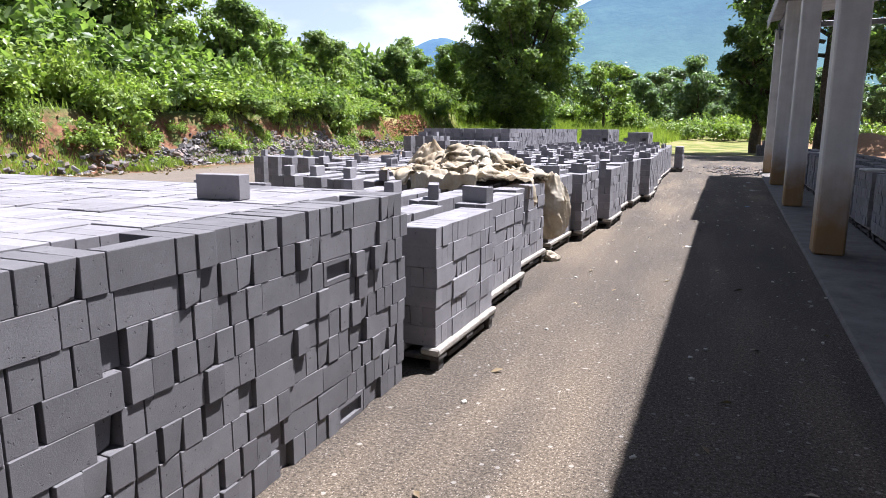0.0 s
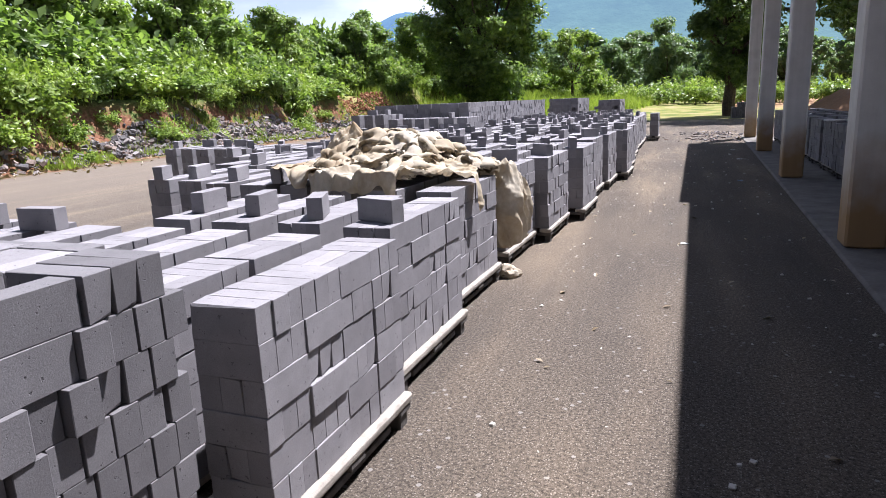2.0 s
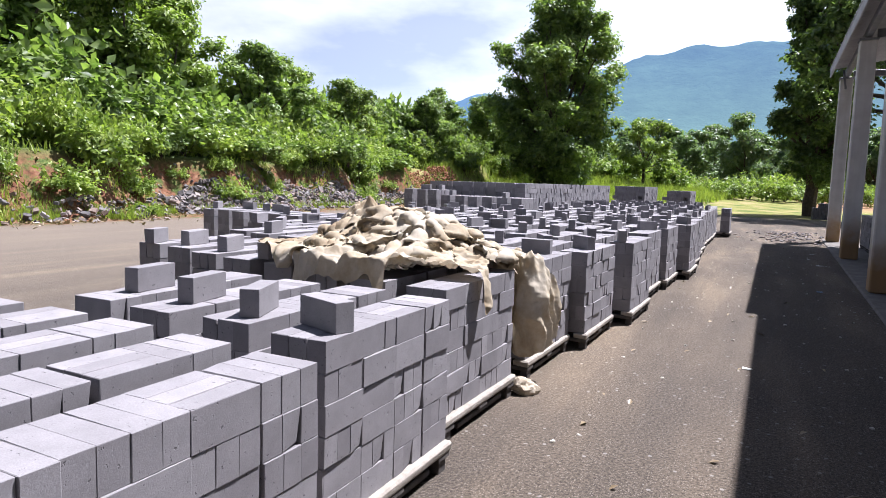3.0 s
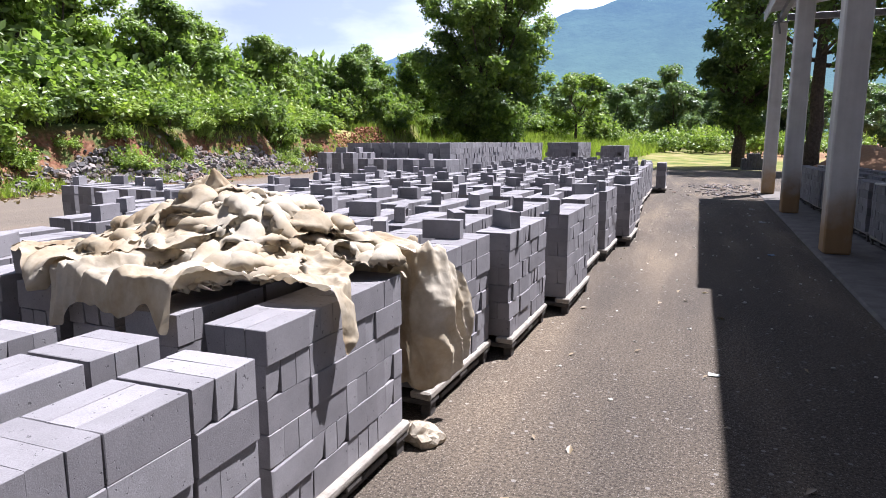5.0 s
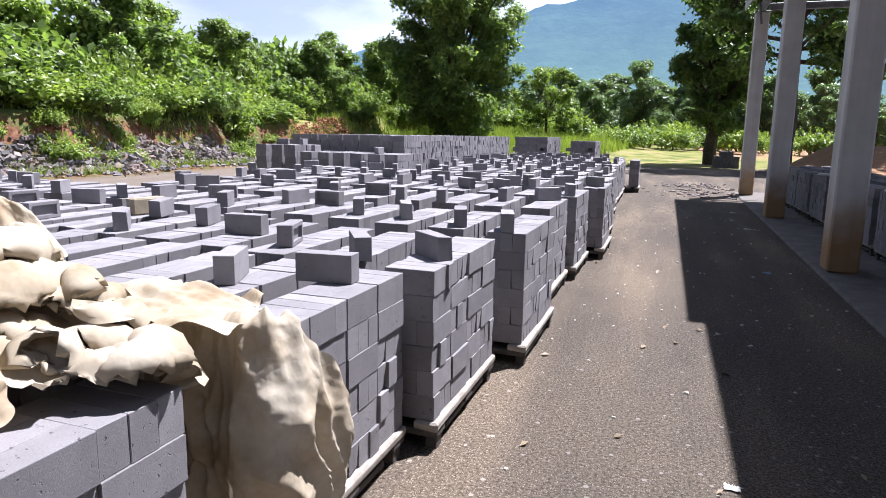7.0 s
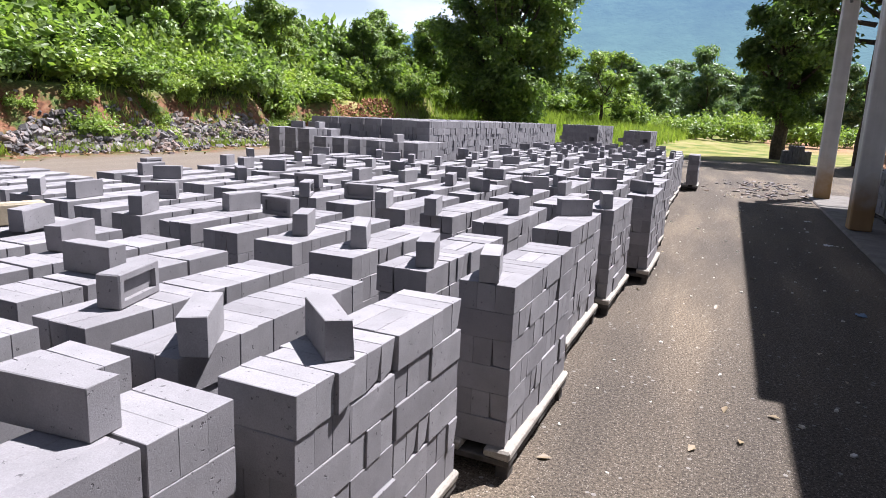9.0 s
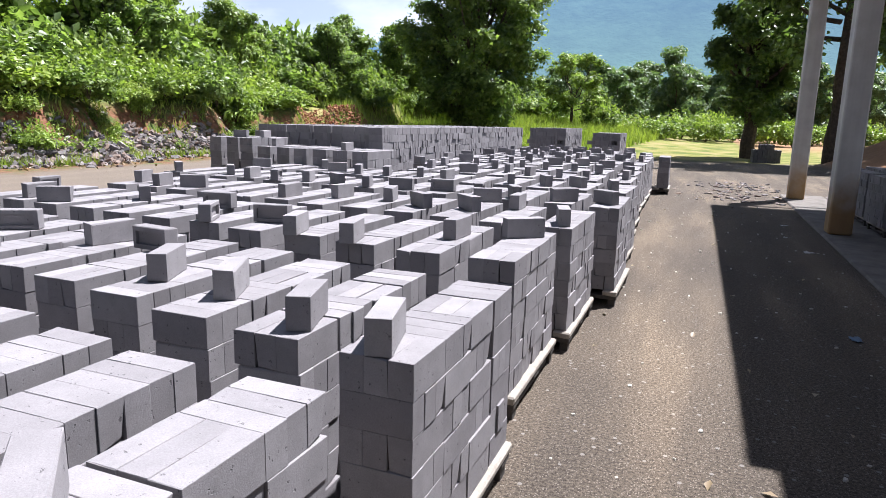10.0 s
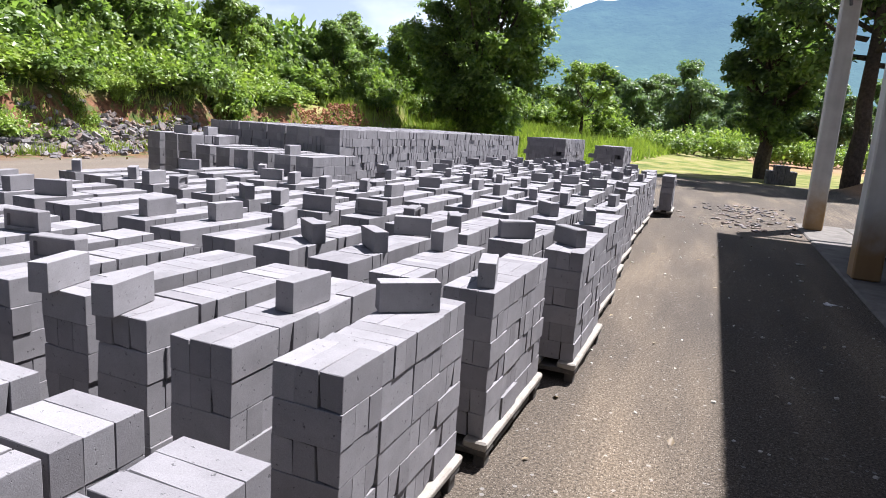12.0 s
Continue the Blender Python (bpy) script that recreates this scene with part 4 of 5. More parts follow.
    def strip_keep(u, v):
        return abs(v - 0.5) < 0.40 + 0.12 * noise.noise((u * 6, v * 6, 73)) and 0.02 < u < 0.98

    piece("twisted_strip", sheet_from("twisted_strip", 90, 70, strip_place, strip_keep), ob, None, "twisted brown-stained strip between two rows")

    # a bunched end lying on the next row
    def bunch_place(u, v):
        x, y = -3.62 + 0.95 * u, 7.35 + 0.6 * v
        m = 0.20 * bump_at(x, y, -3.12, 7.62, 0.24, 0.15, 20)
        f = crumple((x + 3.1) * 1.3, (y - 7.6) * 1.3, 81.0, 0.08, 0.05, 0.014)
        soft = min(1.0, m / 0.08)
        return x + 0.2 * (f - 0.08) * soft, y - 0.35 * (f - 0.08) * soft, TOP_Z + 0.01 + m + f * soft - 0.02

    def bunch_keep(u, v):
        x, y = -3.62 + 0.95 * u, 7.35 + 0.6 * v
        return bump_at(x, y, -3.12, 7.62, 0.24, 0.15, 20) > 0.2 + 0.12 * noise.noise((x * 8, y * 8, 83))

    piece("loose_end", sheet_from("loose_end", 110, 76, bunch_place, bunch_keep), ob, None, "bunched cream end of the sheet")
    return ob


build_tarpaulin()


# ---- leaves ----
def leaves(centres, normals, size, r, mat, name, slim=0.45):
    """One mesh of many small bent leaves."""
    n = len(centres)
    nrm = normals / np.maximum(np.linalg.norm(normals, axis=1, keepdims=True), 1e-6)
    rnd = r.normal(size=(n, 3))
    side = np.cross(nrm, rnd)
    side /= np.maximum(np.linalg.norm(side, axis=1, keepdims=True), 1e-6)
    along = np.cross(side, nrm)
    s = size * r.uniform(0.6, 1.35, size=(n, 1))
    base = centres - along * s * 0.5
    tip = centres + along * s * 0.5 - nrm * s * 0.14
    left = centres + side * s * slim * 0.5 + nrm * s * 0.06
    right = centres - side * s * slim * 0.5 + nrm * s * 0.06
    v = np.stack([base, left, tip, right], 1).reshape(-1, 3)
    i = np.arange(n) * 4
    f = np.concatenate([np.stack([i, i + 1, i + 2], 1), np.stack([i, i + 2, i + 3], 1)])
    me = bpy.data.meshes.new(name)
    me.vertices.add(len(v))
    me.vertices.foreach_set("co", v.ravel())
    me.loops.add(len(f) * 3)
    me.loops.foreach_set("vertex_index", f.ravel())
    me.polygons.add(len(f))
    me.polygons.foreach_set("loop_start", np.arange(len(f)) * 3)
    me.polygons.foreach_set("loop_total", np.full(len(f), 3))
    me.materials.append(mat)
    me.update(calc_edges=True)
    return me


def clumps(r, blobs, per):
    """Leaf places over a set of blobs (centre, radius): mostly near each blob's skin."""
    cs, ns = [], []
    for (c, rad) in blobs:
        k = max(12, int(per * rad * rad))
        d = r.normal(size=(k, 3))
        d /= np.linalg.norm(d, axis=1, keepdims=True)
        d[:, 2] = np.abs(d[:, 2]) * np.where(r.uniform(size=k) < 0.8, 1, -1)
        q = rad * (0.25 + 0.95 * r.uniform(size=(k, 1)) ** 0.6 + 0.26 * r.normal(size=(k, 1)))
        cs.append(np.array(c) + d * q * np.array([1, 1, 0.85]))
        ns.append(d * 0.8 + r.normal(size=(k, 3)) * 0.45 + np.array([0, 0, 0.5]))
    return np.concatenate(cs), np.concatenate(ns)


def bush_mesh(seed, wide, high, size, mat, per=520):
    r = np.random.default_rng(seed)
    blobs = []
    for i in range(20):
        a, d = r.uniform(0, 6.28), wide * math.sqrt(r.uniform(0, 1)) * 0.75
        h = high * (0.25 + 0.6 * r.uniform(0, 1) * (1 - (d / wide) ** 2))
        blobs.append(((d * math.cos(a), d * math.sin(a), h), r.uniform(0.20, 0.38) * wide))
    c, n = clumps(r, blobs, per)
    keep = c[:, 2] > -0.15
    # upright shoots that break the outline
    sh, shn = [], []
    for i in range(26):
        a, d = r.uniform(0, 6.28), wide * math.sqrt(r.uniform(0, 1)) * 0.9
        h0 = high * (0.5 + 0.4 * (1 - (d / wide) ** 2))
        lean = r.normal(size=2) * 0.15
        for k in range(9):
            z = h0 + k * 0.075 * high * 0.6
            sh.append((d * math.cos(a) + lean[0] * k * 0.3 + r.normal() * 0.05, d * math.sin(a) + lean[1] * k * 0.3 + r.normal() * 0.05, z))
            shn.append(r.normal(size=3) + np.array([0, 0, 0.4]))
    c = np.concatenate([c[keep], np.array(sh)])
    n = np.concatenate([n[keep], np.array(shn)])
    return leaves(c, n, size, r, mat, "leafage", 0.56)


def stem_mesh(seed, count, high, wide, mat=None):
    """Bare stems that fan out from the ground."""
    r = random.Random(seed)
    hp = Heap()
    for i in range(count):
        a, t = r.uniform(0, 6.28), r.uniform(0.1, 0.5)
        rad, n = 0.02 * high / 2, 5
        ring = []
        for k, (s, w) in enumerate(((0, 1), (0.5, 0.7), (1, 0.3))):
            cx, cy = math.cos(a) * t * wide * s, math.sin(a) * t * wide * s
            ring += [(cx + rad * w * math.cos(6.28 * q / n), cy + rad * w * math.sin(6.28 * q / n), s * high * 0.75 - 0.05) for q in range(n)]
        f = [(k * n + q, k * n + (q + 1) % n, (k + 1) * n + (q + 1) % n, (k + 1) * n + q) for k in range(2) for q in range(n)]
        hp.add(ring, f, Matrix())
    return hp.mesh("stem", mat or M_BARK)


BUSH_KINDS = [
    (bush_mesh(1, 1.5, 1.9, 0.25, M_LEAF, 430), stem_mesh(1, 7, 1.9, 1.5), "dense green bush growing on the bank"),
    (bush_mesh(2, 1.3, 1.5, 0.21, M_LEAF_PALE, 480), stem_mesh(2, 7, 1.5, 1.3), "bright yellow-green shrub in full sun"),
    (bush_mesh(3, 1.7, 2.1, 0.33, M_LEAF_DARK, 330), stem_mesh(3, 7, 2.1, 1.7), "dark broad-leaved bush on the bank"),
    (bush_mesh(4, 1.2, 1.3, 0.19, M_LEAF, 540), stem_mesh(4, 6, 1.3, 1.2), "small-leaved green shrub on the bank"),
]


def put_bush(kind, x, y, z, s, sz, turn):
    if x > -20.8 and 38.4 < y < 46.0 and x < -10:          # bare scree
        return None
    foliage, stems, words = BUSH_KINDS[kind]
    ob = thing("bush", words, "bush", "bushes on the bank", at=pose(x, y, z, 0, 0, turn) @ Matrix.Diagonal((s, s, sz, 1)))
    piece("leafage", foliage, ob)
    piece("stem", stems, ob)
    return ob


def build_bank_bushes():
    r = random.Random(77)
    y = -2.0
    while y < 58:
        bx = bank_x(y)
        # low fringe over the cut edge
        if r.random() < 0.45:
            put_bush(r.choice((0, 1, 3, 2)), bx - r.uniform(0.9, 2.2), y + r.uniform(-0.4, 0.4), ground_z(bx - 2.0, y) - 0.1, r.uniform(0.45, 0.8), r.uniform(0.4, 0.75), r.uniform(0, 360))
        for k in range(2):
            if r.random() < 0.5:
                dd = r.uniform(0.2, 1.7)
                yy = y + r.uniform(-0.8, 0.8)
                hang = r.random() < (0.7 if 14.6 < y < 17.5 else 0.12)
                put_bush(r.choice((2, 0, 0, 1)) if hang else r.choice((1, 3, 0)), bank_x(yy) - dd, yy, ground_z(bank_x(yy) - dd, yy) - 0.06, r.uniform(0.65, 1.0) if hang else r.uniform(0.28, 0.6), r.uniform(0.6, 1.0) if hang else r.uniform(0.25, 0.5), r.uniform(0, 360))
        put_bush(r.choice((1, 0, 2, 1)), bx - r.uniform(2.1, 3.4), y + r.uniform(-0.5, 0.5), ground_z(bx - 3.2, y) - 0.1, r.uniform(0.75, 1.25), r.uniform(0.5, 1.15), r.uniform(0, 360))
        put_bush(r.choice((0, 1, 2, 2)), bx - r.uniform(4.6, 6.0), y + r.uniform(-0.6, 0.6), ground_z(bx - 5, y), r.uniform(1.0, 1.4), r.uniform(0.95, 1.3), r.uniform(0, 360))
        if r.random() < 0.85:
            put_bush(r.choice((0, 2, 2, 0)), bx - r.uniform(7.2, 9.5), y + r.uniform(-0.8, 0.8), ground_z(bx - 8, y) + 0.1, r.uniform(1.3, 1.9), r.uniform(1.3, 2.0), r.uniform(0, 360))
        y += 1.45 * (1 if y < 34 else 1.35)


build_bank_bushes()


# ---- trees ----
def limb(hp, a, b, ra, rb, r, n=8, segs=4, wob=0.1):
    a, b = Vector(a), Vector(b)
    rings = []
    ax = (b - a).normalized()
    u = ax.orthogonal().normalized()
    w = ax.cross(u)
    for k in range(segs + 1):
        t = k / segs
        c = a.lerp(b, t) + (u * r.uniform(-wob, wob) + w * r.uniform(-wob, wob)) * (1 if 0 < k < segs else 0)
        rad = ra + (rb - ra) * t
        rings += [tuple(c + (u * math.cos(6.283 * q / n) + w * math.sin(6.283 * q / n)) * rad) for q in range(n)]
    f = [(k * n + q, k * n + (q + 1) % n, (k + 1) * n + (q + 1) % n, (k + 1) * n + q) for k in range(segs) for q in range(n)]
    hp.add(rings, f, Matrix())


def tree_meshes(seed, height, crown_r, crown_base, leaf, mat, per, trunk_r, blobs=46, tall=1.0, small=0.13, large=0.27, low=0.26):
    r = random.Random(seed)
    nr = np.random.default_rng(seed)
    hp = Heap()
    fork = crown_base + 0.25 * (height - crown_base)
    limb(hp, (0, 0, -0.3), (r.uniform(-0.3, 0.3), r.uniform(-0.3, 0.3), fork), trunk_r * 1.25, trunk_r * 0.7, r, 10, 6, trunk_r * 0.3)
    spots, ends = [], []
    lobes = max(10, blobs // 7)
    for i in range(lobes):
        t = (i + r.uniform(0, 1)) / lobes
        z = crown_base + (height - crown_base) * t
        env = crown_r * (math.sin(math.pi * min(low + (0.94 - low) * t, 1)) ** 0.7) * tall
        a, d = i * 2.4 + r.uniform(-0.5, 0.5), env * r.uniform(0.5, 1.12)
        end = (d * math.cos(a), d * math.sin(a), z)
        ends.append((end, 0))
        root = (0, 0, max(crown_base * 0.8, z - 0.55 * d))
        wide = crown_r * r.uniform(0.10, 0.19)
        for q in range(blobs // lobes + 1):
            f = 0.35 + 0.72 * math.sqrt((q + r.uniform(0, 1)) / (blobs // lobes + 1))
            c = tuple(root[j] + (end[j] - root[j]) * f + r.gauss(0, 1) * wide * (0.9, 0.9, 0.7)[j] for j in range(3))
            spots.append((c, crown_r * r.uniform(small, large) * (1.15 - 0.45 * f)))
    for c, rad in ends:
        start = (c[0] * 0.08, c[1] * 0.08, min(fork, crown_base * 0.7 + 0.45 * (c[2] - crown_base * 0.4)))
        limb(hp, start, c, trunk_r * 0.38, 0.03, r, 6, 4, 0.18)
    wood = hp.mesh("trunk", M_BARK)
    c, n = clumps(nr, spots, per)
    return wood, leaves(c, n, leaf, nr, mat, "crown", 0.55)


def put_tree(meshes, m, label, group="", category="tree"):
    ob = thing("tree", label, category, group, at=m)
    piece("trunk", meshes[0], ob)
    piece("crown", meshes[1], ob)
    return ob


BIG = tree_meshes(5, 13.4, 4.2, 0.6, 0.27, M_LEAF_DARK, 720, 0.34, 340, 1.0, 0.12, 0.26, 0.20)
put_tree(BIG, pose(-14.2, 50.0, 1.2), "tall dense dark-green tree behind the brick yard")
SIDE = tree_meshes(8, 13.5, 2.0, 2.0, 0.23, M_LEAF_SHADE, 1500, 0.30, 300, 1.0, 0.13, 0.30, 0.14)
put_tree(SIDE, pose(2.15, 44.5, 0.2), "tall spreading tree with a thick trunk beyond the shed")
SHADE = tree_meshes(9, 12.5, 4.0, 4.6, 0.28, M_LEAF_SHADE, 520, 0.28, 130, 1.0, 0.10, 0.22)
put_tree(SHADE, pose(4.9, 39.0, 0.3, 0, 0, 20), "tall shade tree on bare ground beyond the shed")
put_tree(SHADE, pose(9.6, 40.5, 0.4, 0, 0, 140), "tall shade tree on the heap of red soil")
put_tree(SIDE, pose(14.5, 43.0, 0.3, 0, 0, 250), "large shady tree behind the shed")
YOUNG = tree_meshes(11, 5.6, 2.3, 1.2, 0.25, M_LEAF, 900, 0.12, 60)
put_tree(YOUNG, pose(-9.4, 60.0, 1.2), "small young tree standing in the meadow")
MID = tree_meshes(14, 8.5, 3.4, 1.0, 0.26, M_LEAF, 800, 0.2, 100)
MIDD = tree_meshes(15, 8.0, 3.6, 0.8, 0.28, M_LEAF_DARK, 760, 0.2, 100)
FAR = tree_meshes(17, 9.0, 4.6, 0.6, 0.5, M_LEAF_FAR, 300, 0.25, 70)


def build_woods():
    r = random.Random(91)
    # trees that stand above the bushes of the bank
    for x, y, z, s, kind in ((-26.5, 15, 2.4, 0.95, 0), (-28, 19.5, 2.4, 1.05, 1), (-25.5, 22.5, 2.2, 0.98, 0), (-27, 26.0, 2.3, 0.95, 0), (-25, 30.5, 2.2, 0.74, 1),
                             (-27, 35, 2.2, 0.74, 0), (-24.5, 38.5, 2.0, 0.66, 0), (-26, 43, 2.0, 0.62, 1), (-23, 46.5, 2, 0.66, 1), (-25, 51, 2, 0.82, 1), (-21.5, 54, 2, 0.75, 0),
                             (-19.5, 58, 2, 0.85, 1), (-29, 12, 2.4, 0.95, 0), (-30, 8, 2.4, 0.9, 1), (-32, 30, 2.5, 0.85, 1), (-33, 24, 2.5, 1.0, 0), (-31, 39, 2.5, 0.8, 0)):
        put_tree((MID, MIDD)[kind], pose(x, y, z - 0.2, 0, 0, r.uniform(0, 360)) @ Matrix.Diagonal((s * 1.05, s * 1.05, s, 1)), "leafy green tree above the bushes", "trees on the bank")
    # wood edge beyond the meadow
    for i in range(46):
        x = -48 + i * 2.3 + r.uniform(-1.2, 1.2)
        y = 88 + r.uniform(-8, 14) + abs(x + 8) * 0.12
        s = r.uniform(0.42, 0.72)
        if 0 <= x <= 12 and r.random() < 0.4:
            s *= 1.5
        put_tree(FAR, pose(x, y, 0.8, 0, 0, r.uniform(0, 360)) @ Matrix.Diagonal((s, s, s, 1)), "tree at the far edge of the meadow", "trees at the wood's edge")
    put_tree(FAR, pose(-2.2, 84.0, 0.8, 0, 0, 40) @ Matrix.Diagonal((0.8, 0.8, 0.92, 1)), "taller dark tree at the far edge of the meadow", "trees at the wood's edge")
    for i in range(30):
        x, y = -16 + i * 0.95 + r.uniform(-0.6, 0.6), 64 + r.uniform(-4, 9)
        put_bush(r.choice((0, 1, 3)), x, y, ground_z(x, y) - 0.05, r.uniform(0.9, 1.4), r.uniform(0.7, 1.25), r.uniform(0, 360))
    for i in range(40):
        x = -150 + i * 7.5 + r.uniform(-3, 3)
        s = r.uniform(1.2, 1.9)
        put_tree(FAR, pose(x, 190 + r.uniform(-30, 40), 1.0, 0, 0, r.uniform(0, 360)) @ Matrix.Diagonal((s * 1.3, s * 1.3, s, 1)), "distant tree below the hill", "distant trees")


build_woods()


# ---- grass, rubble and litter ----
def build_grass():
    r = np.random.default_rng(3)
    def blades(name, label, xs, ys, size, mat):
        z = np.array([ground_z(float(a), float(b)) for a, b in zip(xs, ys)])
        c = np.stack([xs, ys, z + size * 0.38], 1)
        n = r.normal(size=(len(xs), 3)) * np.array([1, 1, 0.15])
        nn = n / np.linalg.norm(n, axis=1, keepdims=True)
        up = np.array([0, 0, 1.0]) + r.normal(size=(len(xs), 3)) * 0.3
        side = np.cross(nn, up)
        side /= np.linalg.norm(side, axis=1, keepdims=True)
        s = size * r.uniform(0.5, 1.3, size=(len(xs), 1))
        v = np.stack([c - up * s * 0.5 - side * s * 0.06, c - up * s * 0.5 + side * s * 0.06, c + up * s * 0.5 + nn * s * 0.2], 1).reshape(-1, 3)
        i = np.arange(len(xs)) * 3
        me = mesh_of(name, v.tolist(), np.stack([i, i + 1, i + 2], 1).tolist(), mat)
        thing(name, label, "grass", data=me, kind="stuff")
    ys = r.uniform(2, 46, 26000)
    xs = np.array([bank_x(float(y)) for y in ys]) - np.abs(r.normal(size=26000)) * 1.3 + 0.5
    tuft = np.array([noise.noise((float(a) * 0.7, float(b) * 0.7, 4)) for a, b in zip(xs, ys)]) > -0.05
    blades("bank_grass", "tufts of sunlit grass at the foot of the bank", xs[tuft], ys[tuft], 0.34, M_GRASS)
    ys = r.uniform(43, 66, 30000)
    xs = r.uniform(-22, 6, 30000)
    keep = (xs < -5.0 + (ys - 44) * 0.15) 
    blades("meadow_grass", "tall bright yellow-green meadow grass", xs[keep], ys[keep], 0.8, M_GRASS)


build_grass()


def build_rubble():
    r = random.Random(17)
    hp = Heap()
    for i in range(2600):                        # stones that lie up the cut face of the bank
        y = r.uniform(19.3, 33)
        d = r.uniform(-0.25, 1.25) * (0.6 + 0.6 * noise.noise((y * 0.5, 3, 1)) + 0.3)
        x = bank_x(y) - d
        w = r.uniform(0.09, 0.26)
        v, f = soft_box(w, w * r.uniform(0.45, 0.9), w * r.uniform(0.3, 0.6), 0.012, r, 0.012)
        hp.add(v, f, pose(x, y, ground_z(x, y) + r.uniform(-0.01, 0.12), r.uniform(-50, 50), r.uniform(-50, 50), r.uniform(0, 360)))
    for i in range(3000):
        y = r.uniform(19.0, 42) if i % 14 else r.uniform(8, 19)
        d = r.gauss(0.25, 0.5)
        x = bank_x(y) - d
        w = r.uniform(0.08, 0.24)
        v, f = soft_box(w, w * r.uniform(0.4, 0.9), w * r.uniform(0.3, 0.6), 0.012, r, 0.012)
        lift = max(0, 0.42 - abs(d - 0.35) * 0.45) * r.random()
        hp.add(v, f, pose(x, y, ground_z(x, y) + lift - 0.02, r.uniform(-40, 40), r.uniform(-40, 40), r.uniform(0, 360)))
    thing("rubble", "heap of broken grey bricks and stones along the bank", "rubble", data=tidy(hp.mesh("rubble", M_RUBBLE)), kind="stuff")
    hp = Heap()
    for i in range(2600):
        y = r.uniform(38.0, 46.6)
        x = -18.3 - 2.2 * r.random()
        crest = 0.42 * math.sin(math.pi * (y - 37.8) / 9.0) * smooth01((-18.2 - x) / 0.9)
        w = r.uniform(0.04, 0.15)
        v, f = soft_box(w, w * r.uniform(0.5, 0.95), w * r.uniform(0.4, 0.7), w * 0.1, r, w * 0.1)
        hp.add(v, f, pose(x, y, ground_z(x, y) + crest * r.uniform(0.3, 1.0) - 0.02, r.uniform(-50, 50), r.uniform(-50, 50), r.uniform(0, 360)))
    thing("soil_scree", "loose clods of orange-red soil at the bank's edge", "soil", data=tidy(hp.mesh("soil_scree", M_SCREE)), kind="stuff")
    # dark brick heap under the tree
    hp = Heap()
    for k in range(7):
        for i in range(12):
            for j in range(5):
                s = SHAPES[(i + j + k) % 8]
                if k < 5 or 2 < i < 9:
                    hp.add(s[0], s[1], pose(2.1 + i * 0.085 * 1.1, 40.2 + j * 0.25, ground_z(2.5, 40.5) + k * COURSE, 0, 0, 90 + r.uniform(-4, 4)))
    heap = thing("brick_heap", "small heap of dark bricks beside the tree", "brick pile")
    piece("old_bricks", tidy(hp.mesh("old_bricks", M_DARKS)), heap)["kind"] = "stuff"
    lump = bmesh.new()
    bmesh.ops.create_icosphere(lump, subdivisions=3, radius=0.1)
    for v in lump.verts:
        n = 1 + 0.5 * noise.noise(v.co * 9) + 0.25 * noise.noise(v.co * 26)
        v.co = Vector((v.co.x * 1.15 * n, v.co.y * 0.9 * n, max(v.co.z * 0.75 * n, -0.055) + 0.05))
    me = bpy.data.meshes.new("plaster_lump")
    lump.to_mesh(me)
    lump.free()
    me.materials.append(M_PLASTER)
    thing("plaster_lump", "pale lump of hardened plaster beside a pallet leg", "stone", data=me, at=pose(-1.50, 7.0, 0, 0, 0, 40) @ Matrix.Diagonal((0.78, 0.78, 0.85, 1)))
    hp = Heap()
    for i in range(170):
        x, y = r.uniform(-1.2, 1.0), r.uniform(-1, 24)
        w = r.uniform(0.010, 0.028)
        v, f = soft_box(w, w * r.uniform(0.5, 1), w * 0.5, w * 0.12, r, w * 0.1)
        hp.add(v, f, pose(x, y, -0.002, 0, 0, r.uniform(0, 360)))
    thing("pebbles", "scattered pale pebbles and brick chips on the yard", "pebbles", data=tidy(hp.mesh("pebbles", M_WHITE)), kind="stuff")
    hp = Heap()
    for i in range(260):
        x, y = r.gauss(0.55, 0.5), r.uniform(22.3, 27.5)
        w = r.uniform(0.02, 0.11)
        v, f = soft_box(w, w * r.uniform(0.5, 1), w * 0.28, w * 0.08, r, w * 0.08)
        hp.add(v, f, pose(x, y, -0.004, r.uniform(-10, 10), r.uniform(-10, 10), r.uniform(0, 360)))
    thing("broken_bricks", "broken bricks and mortar scattered past the shed", "rubble", data=tidy(hp.mesh("broken_bricks", M_RUBBLE)), kind="stuff")


build_rubble()


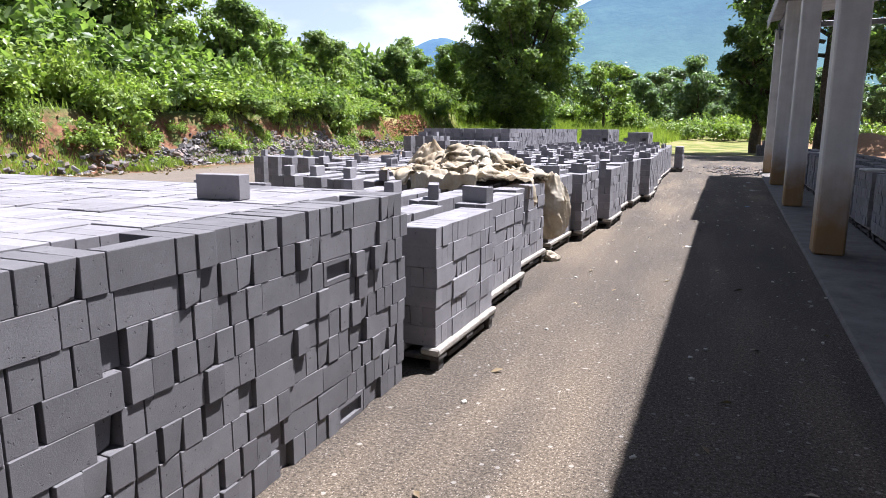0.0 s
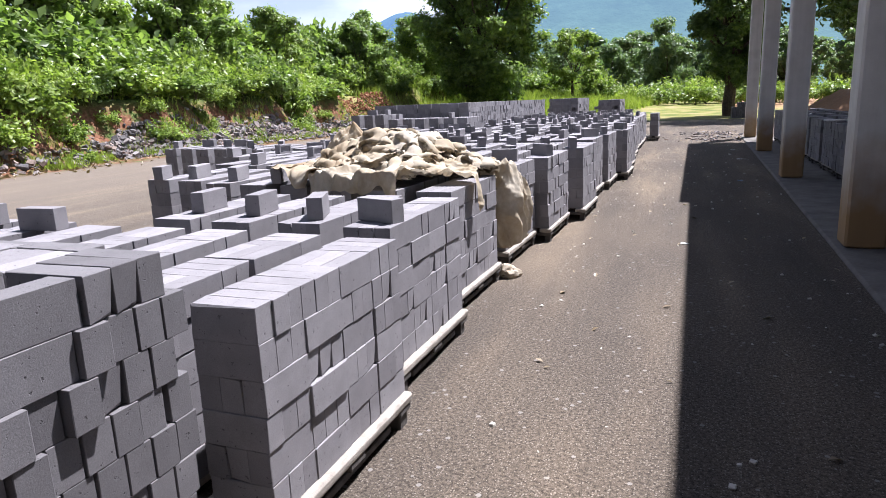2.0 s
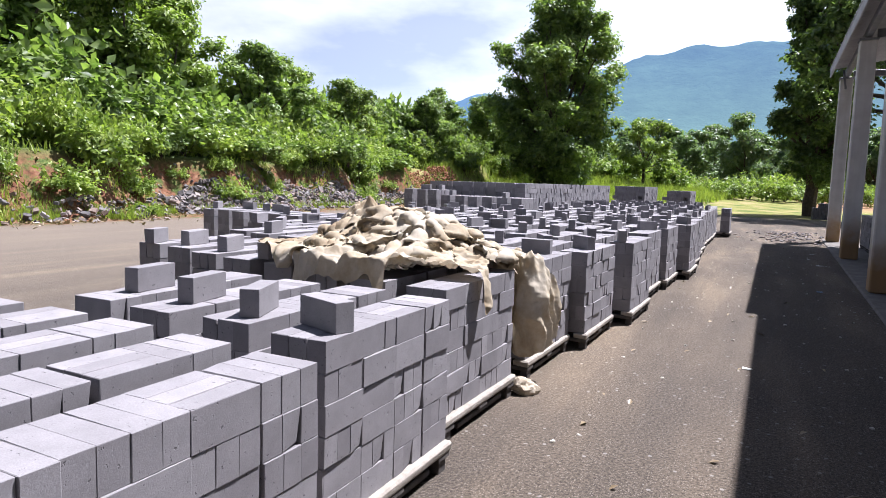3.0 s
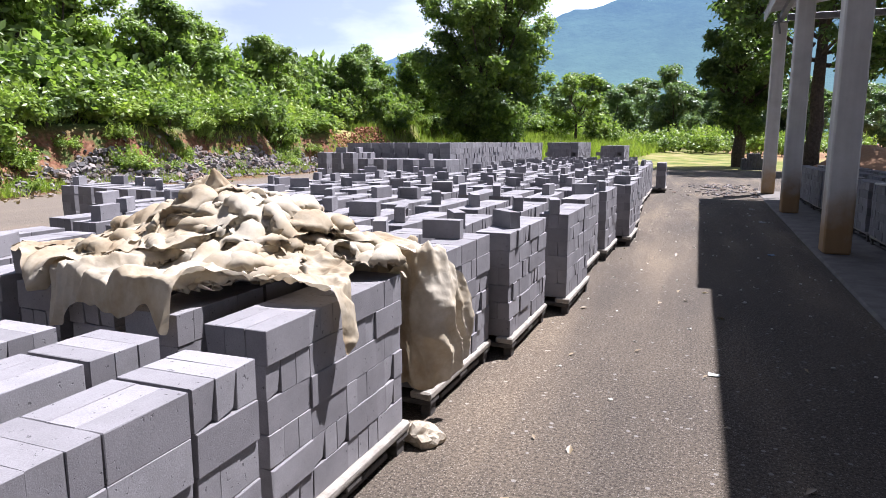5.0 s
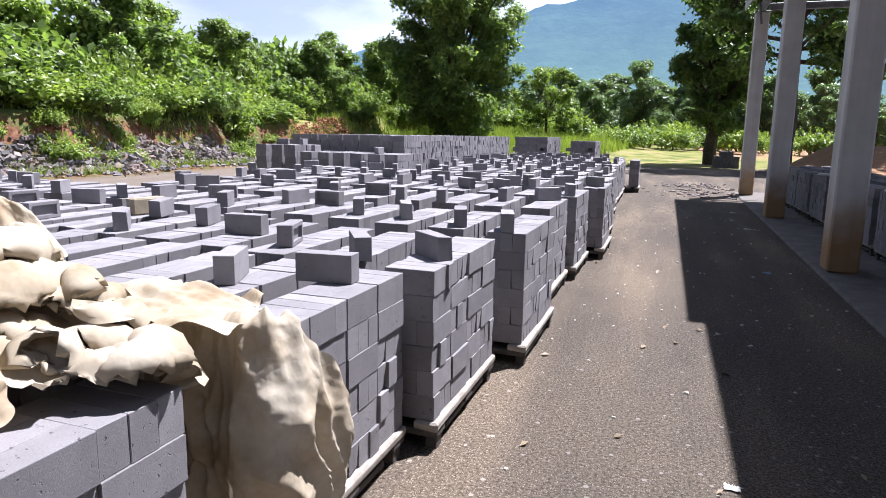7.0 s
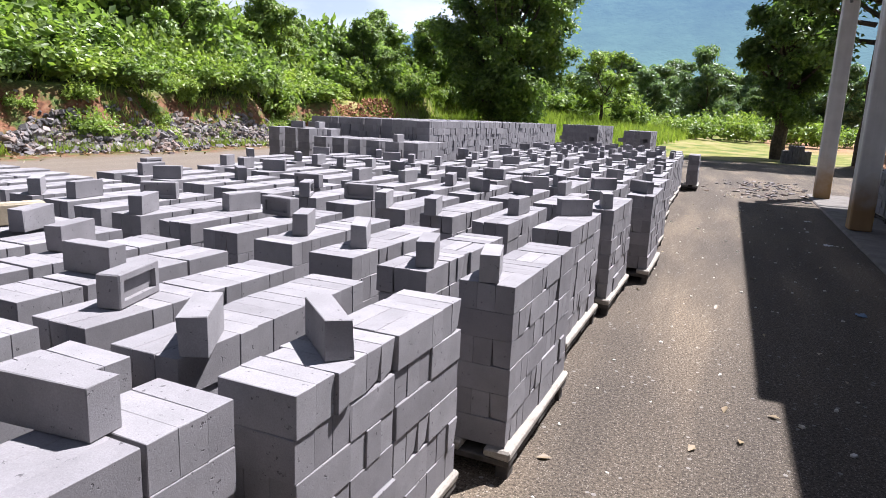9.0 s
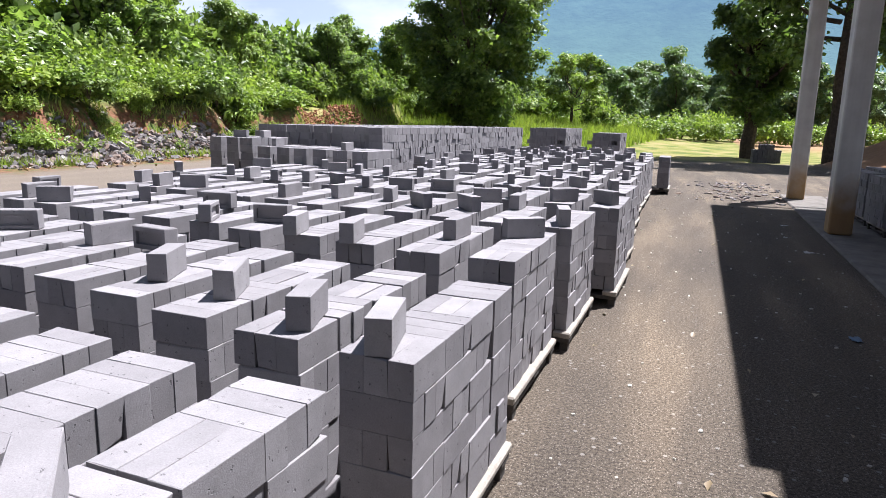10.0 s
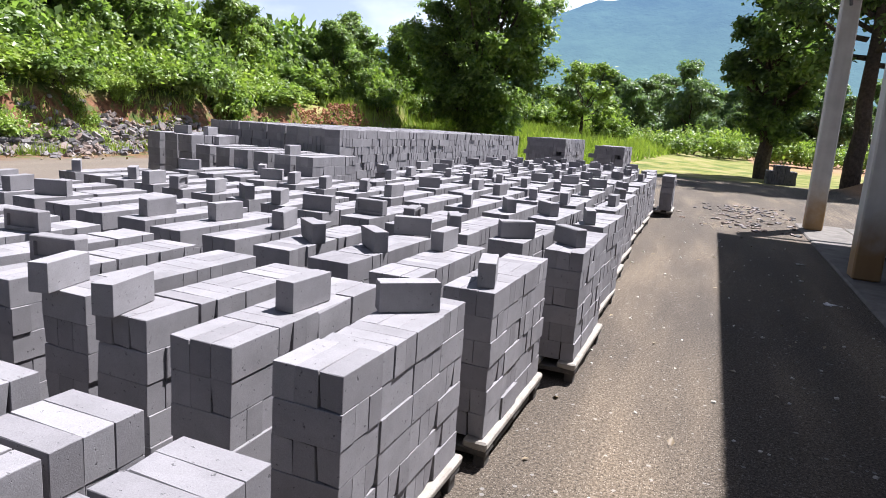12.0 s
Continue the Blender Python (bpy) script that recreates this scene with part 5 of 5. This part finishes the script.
def build_litter():
    """Dry leaves and twigs on the yard and at the foot of the bank."""
    r = np.random.default_rng(41)
    n = 2600
    ys = r.uniform(3, 40, n)
    xs = np.array([bank_x(float(y)) for y in ys]) - r.normal(size=n) * 0.8 - 0.1
    zs = np.array([ground_z(float(a), float(c)) for a, c in zip(xs, ys)]) + 0.03
    c = np.stack([xs, ys, zs], 1)
    nn = r.normal(size=(n, 3)) * 0.6 + np.array([0, 0, 1.0])
    thing("leaf_litter", "dry brown leaves fallen along the foot of the bank", "leaf litter", data=leaves(c, nn, 0.16, r, M_DRY, "leaf_litter", 0.4), kind="stuff")
    n = 70
    xs, ys = r.uniform(-1.2, 0.9, n), r.uniform(2, 23, n)
    c = np.stack([xs, ys, np.full(n, 0.012)], 1)
    nn = r.normal(size=(n, 3)) * 0.2 + np.array([0, 0, 1.0])
    thing("fallen_leaves", "few dry leaves blown over the yard", "leaf litter", data=leaves(c, nn, 0.06, r, M_DRY, "fallen_leaves", 0.5), kind="stuff")


build_litter()


def build_scraps():
    """Torn paper and a faded blue plastic bag trodden into the yard."""
    blue = plain("faded_blue_plastic", (0.07, 0.12, 0.18), (0.13, 0.21, 0.30), 14, 0.5, 0.3)
    for k, (x, y) in enumerate(((0.71, 17.94), (0.81, 16.79), (0.84, 16.83), (-0.2, 8.43), (0.85, 19.2))):
        scrap(x, y, 0.04 + 0.012 * (k % 3), M_PAPER, 60 + k, "paper_scrap", "torn pale paper scrap trodden flat on the yard", "paper")
    scrap(0.6, 13.2, 0.07, blue, 90, "plastic_bag", "faded blue plastic bag trodden flat in the shade", "plastic bag")


def scrap(x, y, size, mat, seed, name, words, category):
    """A small crumpled rag of paper or film lying on the ground."""
    n = 12
    verts, faces = [], []
    for j in range(n + 1):
        for i in range(n + 1):
            u, v = i / n - 0.5, j / n - 0.5
            edge = 1 + 0.5 * noise.noise((u * 3, v * 3, seed))
            verts.append((u * size * 1.6 * edge, v * size * edge, 0.006 + 0.016 * abs(noise.noise((u * 5, v * 5, seed + 2)))))
    for j in range(n):
        for i in range(n):
            a = j * (n + 1) + i
            faces.append((a, a + 1, a + n + 2, a + n + 1))
    ob = thing(name, words, category, "scraps on the yard", data=mesh_of(name, verts, faces, mat, True), at=pose(x, y, 0, 0, 0, seed * 37))
    ob.modifiers.new("thickness", "SOLIDIFY").thickness = 0.0015


build_scraps()
